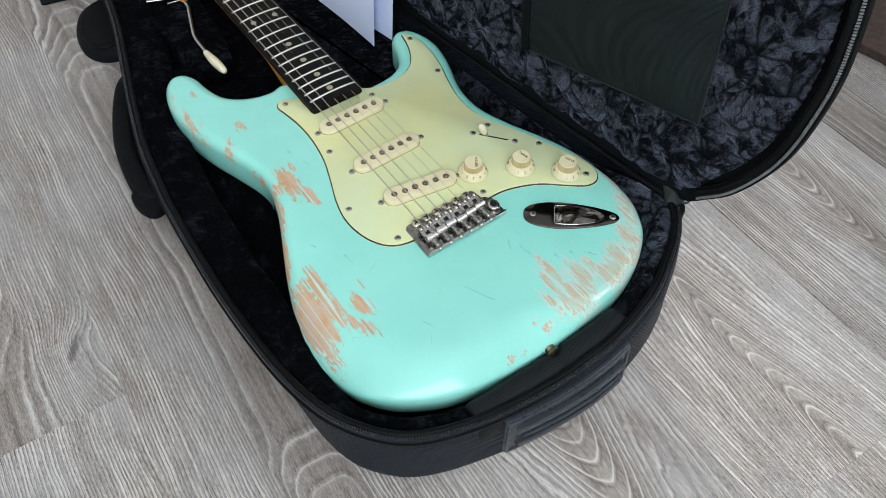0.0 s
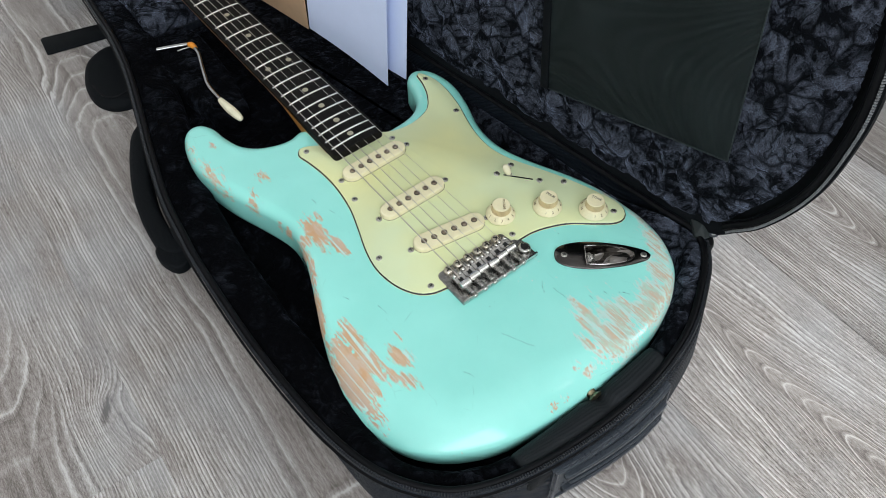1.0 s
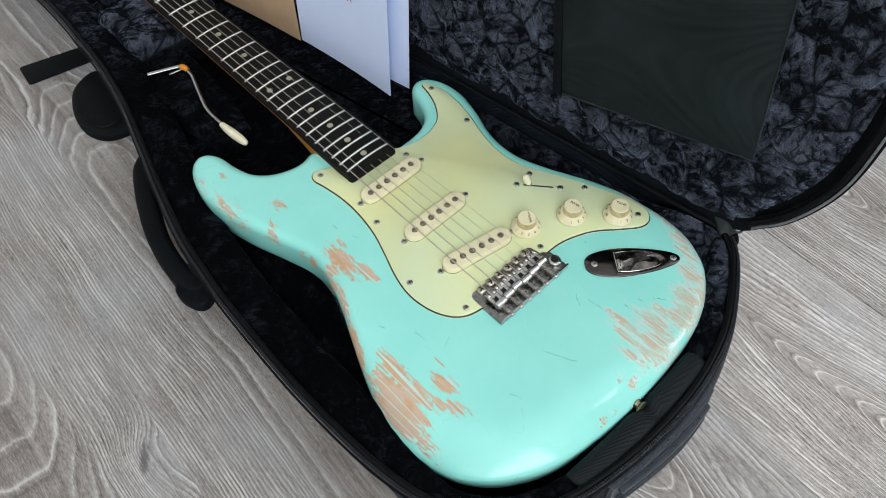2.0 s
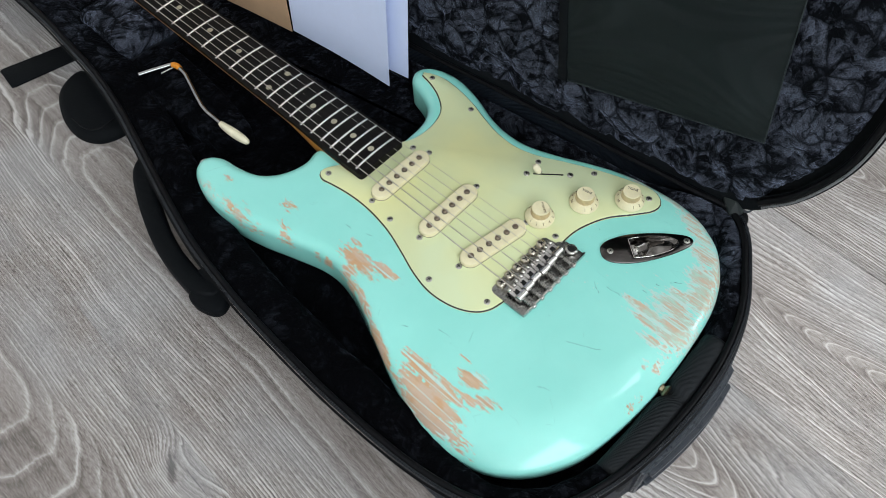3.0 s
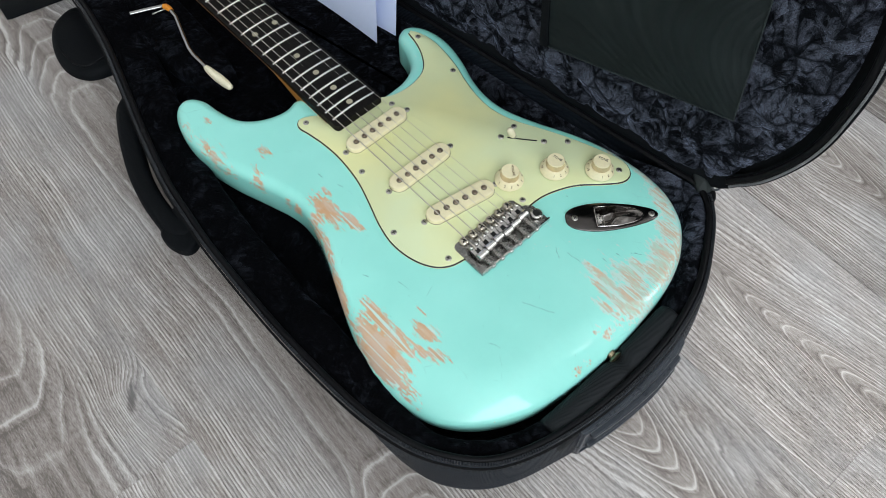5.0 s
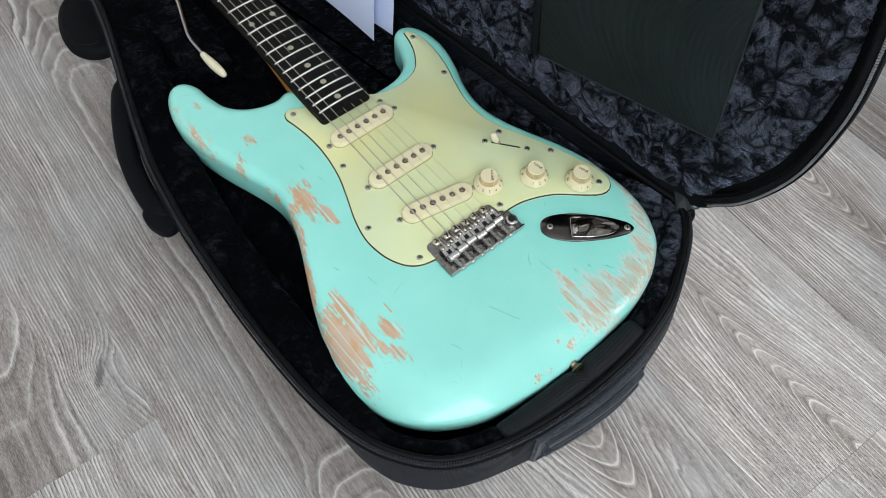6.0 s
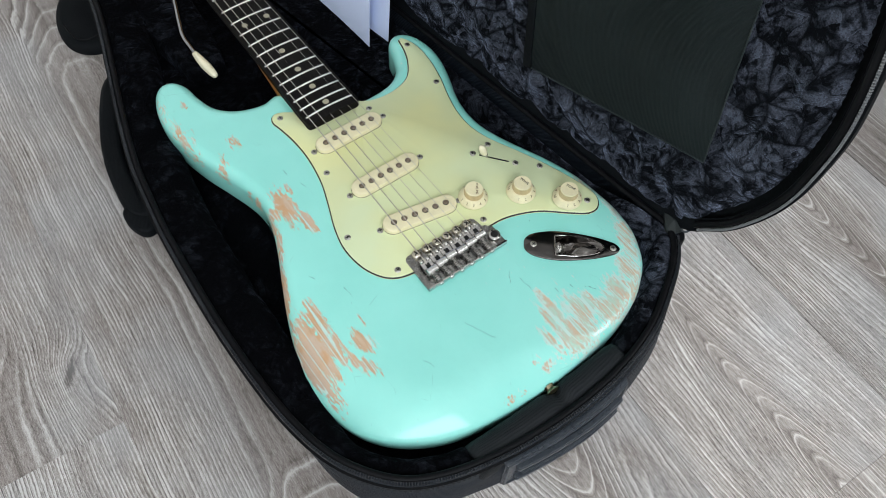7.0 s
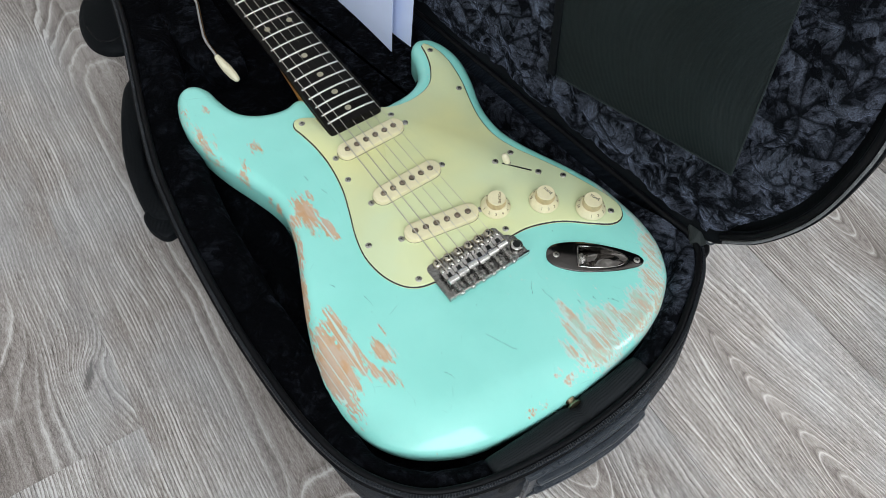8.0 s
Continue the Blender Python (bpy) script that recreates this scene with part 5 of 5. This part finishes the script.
# ---- the lid ----
HINGE = Vector((0.187, -0.097, 0.078))
LID_N = Vector((-1, -0.111, 0.17)).normalized()
LID_S = Vector((-0.111, 1, 0)).normalized()
LID_W = LID_S.cross(LID_N)
if LID_W.z < 0:
    LID_W = -LID_W
LID_M = Matrix.Translation(HINGE) @ Matrix((LID_S, LID_W, LID_N)).transposed().to_4x4()
LID = [(0.0, 0.004), (-0.020, 0.019), (-0.038, 0.038), (-0.055, 0.070), (-0.0645, 0.102), (-0.068, 0.143), (-0.0675, 0.172), (-0.063, 0.202), (-0.057, 0.230), (-0.044, 0.275), (-0.018, 0.318), (0.030, 0.350), (0.100, 0.368),
       (0.200, 0.366), (0.300, 0.345), (0.420, 0.315), (0.560, 0.285), (0.740, 0.262), (0.900, 0.250), (1.000, 0.215), (1.035, 0.140), (1.000, 0.050), (0.940, 0.006), (0.700, 0.000), (0.450, 0.000), (0.200, 0.000), (0.050, 0.001)]
lid_loop = left_turning(spline(LID, 320))
lid_n = normals(lid_loop)
for _ in range(6):
    lid_n = lid_n + np.roll(lid_n, 1, 0) + np.roll(lid_n, -1, 0)
lid_n /= np.linalg.norm(lid_n, axis=1)[:, None]


def lid_band(steps):
    bm = bmesh.new()
    rows = rings(bm, [lift(lid_loop + lid_n * out, z) for out, z in steps])
    return bm, rows


def in_lid(bm):
    bm.transform(LID_M)
    return bm


outer, rows = lid_band(((-0.010, -0.003), (-0.004, -0.0005), (0.0022, -0.001), (0.0027, -0.008), (0.0018, -0.0095), (-0.004, -0.011), (-0.020, -0.012)))
outer.faces.new(rows[-1])
part("lid_shell", in_lid(outer), WEB, bag, "black nylon lid standing open", smooth=60)
lid_free = [i for i in range(len(lid_loop)) if not (lid_loop[i][1] < 0.012 and lid_loop[i][0] > -0.02)]
first = next(i for i in lid_free if (i - 1) % len(lid_loop) not in lid_free)
run = [(first + j) % len(lid_loop) for j in range(len(lid_loop)) if (first + j) % len(lid_loop) in lid_free]
roll = bmesh.new()
rings(roll, [[(*(lid_loop[i] + lid_n[i] * (-0.0058 + 0.0032 * math.cos(radians(a)))), -0.0004 + 0.0036 * math.sin(radians(a))) for i in run] for a in range(-20, 221, 30)], closed=False)
part("lid_piping", in_lid(roll), PIPING, bag, "black twill binding round the lid lining", smooth=80)
lid_path = [LID_M @ Vector((*(lid_loop[i] + lid_n[i] * -0.0008), 0.0009)) for i in run]
lid_out = [LID_M.to_3x3() @ Vector((*lid_n[i], 0)) for i in run]
tagged(part("zip_teeth", teeth([tuple(p) for p in lid_path], [tuple(p) for p in lid_out], LID_N, 0.0022, (0.0006, 0.0013, 0.0011)), LID_TEETH, bag, "grey zip coil round the lid", smooth=0), kind="stuff")


QUILT = 0.074      # distance between sewn lines


def lid_lining():
    """A puffed velvet panel with creases."""
    bm = bmesh.new()
    hinged = np.array([y < 0.012 and x > -0.02 for x, y in lid_loop])
    o = lid_loop - lid_n * np.where(hinged, -0.008, 0.0155)[:, None]
    for _ in range(8):
        o = (o + np.roll(o, 1, 0) + np.roll(o, -1, 0)) / 3
    rim = [bm.verts.new((x, y, 0.0)) for x, y in o]
    bm.faces.new(rim)
    for axis, a, b, step in ((0, -0.06, 0.46, 0.0044), (1, 0.01, 0.36, 0.0044)):
        for c in np.arange(a, b, step):
            at, no = [0, 0, 0], [0, 0, 0]
            at[axis], no[axis] = c, 1
            bmesh.ops.bisect_plane(bm, geom=bm.verts[:] + bm.edges[:] + bm.faces[:], plane_co=at, plane_no=no)
    for v in bm.verts:
        x, y = v.co.x, v.co.y
        d = np.min(np.hypot(o[:, 0] - x, o[:, 1] - y))
        k = min(d / 0.022, 1.0)
        # the rim dips in behind the binding
        puff = 0.006 * k * (2 - k) - (0.0 if y < 0.03 and x > -0.02 else 0.008 * max(0.0, 1 - d / 0.013) ** 1.5)
        # diamond quilting: the cloth is drawn down along sewn lines and puckers beside them
        sew = []
        for lean_by in (1.15, -0.75):
            across = (x * lean_by + y * 1.0 + 0.004 * noise.noise((x * 20, y * 20, 0.4))) / math.hypot(lean_by, 1.0)
            sew.append(abs((across / QUILT) % 1.0 - 0.5) * QUILT)
        near = max(0.0, 1 - min(QUILT / 2 - e for e in sew) / 0.024)
        pull = near ** 3 * 0.0062 + (1 - (1 - near) ** 2) * 0.0040 * noise.noise((x * 125 - y * 20, y * 22 + x * 6, 8.8))
        v.co.z = puff - k * pull + (0.0025 if y < 0.014 and x > 0 else -0.001) - 0.010 * max(0.0, 1 - y / 0.045) ** 2 + k * (0.0035 * noise.noise((x * 26, y * 26, 1.3)) + 0.0042 * (abs(noise.noise((x * 48, y * 36, 4.7))) - 0.2) + 0.0010 * noise.noise((x * 130, y * 130, 9.0)))
    return bm


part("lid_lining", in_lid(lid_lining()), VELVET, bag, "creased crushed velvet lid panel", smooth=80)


def pocket():
    a, b = Vector((0.009, 0.084)), Vector((0.203, 0.052))
    up = Vector((0.155, 0.988))
    side = Vector((0.20, 0.98))
    o = [a, b, b + side.normalized() * 0.24, a + up.normalized() * 0.27]
    bm = bmesh.new()
    rows = []
    n = 16
    for j in range(n + 1):
        row = []
        for i in range(n + 1):
            p = (o[0] * (1 - i / n) + o[1] * (i / n)) * (1 - j / n) + (o[3] * (1 - i / n) + o[2] * (i / n)) * (j / n)
            e = min(i, n - i, j, 5) / 5
            row.append(bm.verts.new((p.x, p.y, 0.0085 + 0.0075 * e * (2 - e) + 0.0012 * noise.noise((p.x * 18, p.y * 18, 2)))))
        rows.append(row)
    for j in range(n):
        for i in range(n):
            bm.faces.new((rows[j][i], rows[j][i + 1], rows[j + 1][i + 1], rows[j + 1][i]))
    bmesh.ops.solidify(bm, geom=bm.faces[:], thickness=0.003)
    return bm, o


pocket_bm, corners = pocket()
lid_pocket = part("lid_pocket", in_lid(pocket_bm), POCKET, bag, "flat black twill accessory pocket", smooth=60)
for a, b in ((0, 1), (0, 3), (1, 2)):
    p, q = corners[a], corners[b]
    mid = (corners[0] + corners[2]) / 2
    line = [LID_M @ Vector((*(p + (q - p) * f + (mid - p - (q - p) * f) * 0.0), 0.0092)) for f in np.linspace(0, 1, 24)]
    part("hem", tube([tuple(x) for x in line], 0.0006, 6), POCKET, lid_pocket, smooth=60)

# broad sewn border down one side of the pocket
edge_a, edge_b = corners[1], corners[2]
inward = (corners[0] - corners[1]).normalized() * 0.0085
border = slab(np.array([tuple(p) for p in (edge_a, edge_b, edge_b + inward, edge_a + inward)]), 0.0085, 0.0118, 0.0006, 2)
part("hem", in_lid(border), WEB, lid_pocket, "darker sewn border")

# folded fabric gusset and zip end where lid and base meet
part("hinge_gusset", slab(spline([(0.177, -0.099), (0.181, -0.107), (0.187, -0.107), (0.193, -0.100), (0.190, -0.091), (0.182, -0.090)], 24), RIM - 0.016, RIM - 0.001, 0.003, 2), PIPING, bag, "black fabric gusset at the hinge")
tuck = bmesh.new()
peak, corners_of = Vector((0.1865, -0.0900, RIM + 0.0095)), [Vector(c) for c in ((0.1868, -0.0770, RIM + 0.0070), (0.1955, -0.0940, RIM + 0.0025), (0.1905, -0.1005, RIM + 0.0005), (0.1830, -0.0985, RIM + 0.0005), (0.1782, -0.0905, RIM + 0.0010))]
peak = tuck.verts.new(peak)
low = [tuck.verts.new(c - Vector((0, 0, 0.006))) for c in corners_of]
high = [tuck.verts.new(c) for c in corners_of]
for i in range(5):
    j = (i + 1) % 5
    tuck.faces.new((high[i], high[j], peak))
    tuck.faces.new((low[i], low[j], high[j], high[i]))
tuck.faces.new(low[::-1])
bmesh.ops.bevel(tuck, geom=tuck.edges[:], offset=0.0007, segments=2, affect="EDGES", profile=0.5)
part("folded_tuck", tuck, nylon_material("grey_black_twill", (0.022, 0.027, 0.027), 0.0014, 0.55, 0.2), bag, "folded black cloth tuck at the zip's end", smooth=40)
loop_path = [(0.1925 + 0.0034 * math.cos(a), -0.1000 + 0.0042 * math.sin(a), RIM + 0.0040 + 0.0026 * math.cos(a)) for a in np.linspace(0, 2 * math.pi, 20)]
part("zip_stop", tube(loop_path, 0.0011, 8), RUBBER, bag, "black zip stop ring", smooth=60)
hinge_wall = tube([LID_M @ Vector((s, -0.006, -0.010)) for s in np.linspace(0.0, 0.94, 30)], 0.007, 10)
part("hinge_roll", hinge_wall, VELVET, bag, "soft black fabric hinge", smooth=80)

# ---- loose things in the bag ----
arm = thing("tremolo_arm", (-0.05, 0.40, 0.060), "bent chrome tremolo arm with an ivory tip", "tremolo arm")
rod = [(-0.078, 0.4860, 0.0625), (-0.062, 0.4790, 0.0630), (-0.0475, 0.4725, 0.0632), (-0.0435, 0.4690, 0.0632), (-0.0420, 0.4640, 0.0632), (-0.0440, 0.4470, 0.0632), (-0.0540, 0.4180, 0.0632), (-0.0610, 0.3960, 0.0634), (-0.0626, 0.3850, 0.0634), (-0.0630, 0.3580, 0.0636)]
part("rod", tube(rod, 0.0026, 10), steel_material("bright_chrome", (0.36, 0.355, 0.35), 0.06, 0.25), arm, "bent chrome rod", smooth=60)
part("side_rod", tube([(-0.0600, 0.4705, 0.0615), (-0.0520, 0.4690, 0.0617), (-0.0440, 0.4672, 0.0620)], 0.0008, 8), STEEL, arm, "thin steel rod beside the sleeve", smooth=60)
grip = tube([(-0.0630, 0.3620, 0.0636), (-0.0630, 0.3600, 0.0636), (-0.0626, 0.3500, 0.0634), (-0.0618, 0.3400, 0.0632), (-0.0608, 0.3290, 0.0628), (-0.0602, 0.3225, 0.0626), (-0.0600, 0.3205, 0.0626)], [0.0028, 0.0034, 0.0044, 0.0050, 0.0044, 0.0032, 0.0012], 16)
part("tip", grip, IVORY, arm, "ivory plastic tip", smooth=60)
part("sleeve", tube([(-0.0452, 0.4710, 0.0632), (-0.0432, 0.4688, 0.0632), (-0.0420, 0.4640, 0.0632), (-0.0424, 0.4585, 0.0632)], [0.0028, 0.0034, 0.0033, 0.0027], 12), AMBER, arm, "orange rubber sleeve", smooth=60)


def leaf(a, b, high, thick, lean=(0.0, 0.0)):
    """An upright sheet from a to b with a slight bow."""
    bm = bmesh.new()
    n = 10
    a, b = Vector(a), Vector(b)
    side = Vector((-(b - a).y, (b - a).x, 0)).normalized()
    loops = []
    for i in range(n + 1):
        f = i / n
        p = a + (b - a) * f + side * 0.002 * math.sin(math.pi * f)
        loops.append([p - side * thick, p + side * thick, p + side * thick + Vector((*lean, high)), p - side * thick + Vector((*lean, high))])
    rows = rings(bm, loops)
    bm.faces.new(rows[0])
    bm.faces.new(rows[-1][::-1])
    return bm


card = thing("folded_card", (0.098, 0.35, 0.0400), "folded white certificate card standing in the bag", "card")
part("front_leaf", leaf((0.0905, 0.4260, 0.0480), (0.1010, 0.2790, 0.0490), 0.21, 0.0002, (0.012, 0.0)), PAPER, card, smooth=0)
part("back_leaf", leaf((0.0925, 0.4262, 0.0480), (0.1160, 0.2640, 0.0600), 0.20, 0.0002, (0.014, 0.0)), PAPER, card, smooth=0)
stamp = letters("071", 0.0085, Matrix.Translation((0.1006, 0.3340, 0.1480)) @ Matrix((Vector((0.0712, -0.9975, 0)), Vector((0.057, 0.004, 0.998)), Vector((-0.9958, -0.0711, 0.0572)))).transposed().to_4x4(), 0.00005)
part("stamped_number", stamp, RED_INK, card, "small red stamped digits", smooth=0)
envelope = thing("kraft_envelope", (0.095, 0.52, 0.0400), "plain brown kraft card envelope standing in the bag", "envelope")
part("sheet", leaf((0.0560, 0.6300, 0.0440), (0.0902, 0.4290, 0.0450), 0.16, 0.0006, (0.004, 0.0)), KRAFT, envelope, smooth=0)

# ---- rug at the edge of the room ----
rug = slab(np.array([(0.605, -0.30), (1.70, -0.62), (2.05, 0.90), (0.66, 1.20), (0.60, 0.02), (0.612, -0.05)]), 0.0004, 0.012, 0.004, 2)
tagged(part("rug", rug, RUG, None), "dark brown wool rug lying on the floor", "rug")

# ---- floor boards ----
WIDE, LONG = 0.1945, 1.285
SLOPE = math.degrees(math.atan(0.058))
plank = mesh_of(box(-WIDE / 2 + 0.00004, WIDE / 2 - 0.00004, -LONG / 2 + 0.0001, LONG / 2 - 0.0001, -0.010, 0.0, 0.00012, 1), "plank", OAK, 0)
plank_open = mesh_of(box(-WIDE / 2 + 0.0004, WIDE / 2 - 0.0004, -LONG / 2 + 0.00005, LONG / 2 - 0.00005, -0.010, 0.0, 0.00025, 1), "plank", OAK, 0)
LAY = Matrix.Rotation(radians(-SLOPE), 4, "Z")
BASE_X = 0.0865 + WIDE / 2          # middle of the board right of the bag's tail, at y = 0
ends = {0: -0.333, -3: 0.048, -2: 0.85, -1: -0.9, 1: 0.7, 2: 0.15, 3: 0.5}
# board: heart across, its half width, closeness of the lines beside it, and where along the floor its rings close
GRAIN = {(-3, 0): (-0.412, 0.044, 250, (0.30, 0.09, 3.6), (0.9, 0.7, 3.0)), (-3, -1): (-0.45, 0.020, 270, (-0.3, -0.6, 4.0), (-0.9, -1.1, 2.0)),
         (-2, -1): (-0.190, 0.030, 255, (0.44, 0.66, 5.0), (-0.17, -0.04, 4.0)), (-1, 0): (0.000, 0.022, 240, (-0.05, -0.34, 10.0), (0.2, 0.1, 3.0)),
         (0, 0): (0.187, 0.012, 270, (-0.40, -0.06, 11.0), (0.3, 0.5, 3.0)), (0, -1): (0.20, 0.012, 270, (-0.50, -0.36, 3.0), (-0.9, -0.7, 3.0)),
         (1, -1): (0.386, 0.014, 270, (0.05, -0.34, 11.0), (-0.5, -0.7, 3.0)), (1, 0): (0.40, 0.020, 270, (0.9, 1.2, 4.0), (1.5, 1.7, 3.0))}
knots = {(-3, 0): (-0.3245, 0.118)}
# board tone by column, with uneven light and the lid's shade put into it
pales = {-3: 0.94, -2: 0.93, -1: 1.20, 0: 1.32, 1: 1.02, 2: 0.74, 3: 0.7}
dice = random.Random(4)
for col in range(-14, 15):
    end = ends.get(col, dice.uniform(-0.6, 0.6))
    for row in range(-4, 4):
        middle = end + (row + 0.5) * LONG
        cx = BASE_X + col * WIDE
        x0, y0 = cx * math.cos(radians(SLOPE)) + middle * math.sin(radians(SLOPE)), middle * math.cos(radians(SLOPE)) - cx * math.sin(radians(SLOPE))
        if not (X0 - LONG < x0 < X1 + LONG and Y0 - LONG < y0 < Y1 + LONG):
            continue
        m = Matrix.Translation((x0, y0, 0)) @ LAY
        xs, ys = zip(*[(m @ v.co)[:2] for v in plank.vertices])
        whole = plank_open if col >= 0 else plank
        mesh = whole
        if min(xs) < X0 or max(xs) > X1 or min(ys) < Y0 or max(ys) > Y1:
            cut = bmesh.new()
            cut.from_mesh(whole)
            back = m.inverted()
            for at, no in (((X0, 0, 0), (-1, 0, 0)), ((X1, 0, 0), (1, 0, 0)), ((0, Y0, 0), (0, -1, 0)), ((0, Y1, 0), (0, 1, 0))):
                bmesh.ops.bisect_plane(cut, geom=cut.verts[:] + cut.edges[:] + cut.faces[:], plane_co=back @ Vector(at), plane_no=back.to_3x3() @ Vector(no), clear_outer=True)
            if len(cut.faces) < 4:
                cut.free()
                continue
            mesh = mesh_of(cut, "plank", OAK, 0)
        ob = part("plank", mesh, None, floor, m=m)
        heart, flat, close, tip_a, tip_b = GRAIN.get((col, row)) or (cx + dice.uniform(-0.08, 0.08), dice.uniform(0.01, 0.035), dice.uniform(230, 280), *[
            (middle + q, middle + q + dice.choice((-0.2, 0.2)), dice.uniform(3, 6)) for q in (-0.35, 0.35)])
        ob["heart_x"], ob["heart_wide"], ob["close"] = heart - cx, flat, float(close)
        for tip, (low, high, count) in (("tip_a", tip_a), ("tip_b", tip_b)):
            ob[tip + "_from"], ob[tip + "_to"], ob[tip + "_rings"] = low - middle, high - middle, count
        ob["contrast"] = 1.06 if col >= -1 else 1.10
        ob["spread"] = 0.085 if flat < 0.03 else flat * 1.25 + 0.012
        ob["open"], ob["cup"] = 60.0, float(flat >= 0.03)
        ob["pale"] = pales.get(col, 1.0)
        knot = knots.get((col, row), (5.0, 5.0))
        ob["knot_x"], ob["knot_y"] = knot[0] - cx, knot[1] - middle
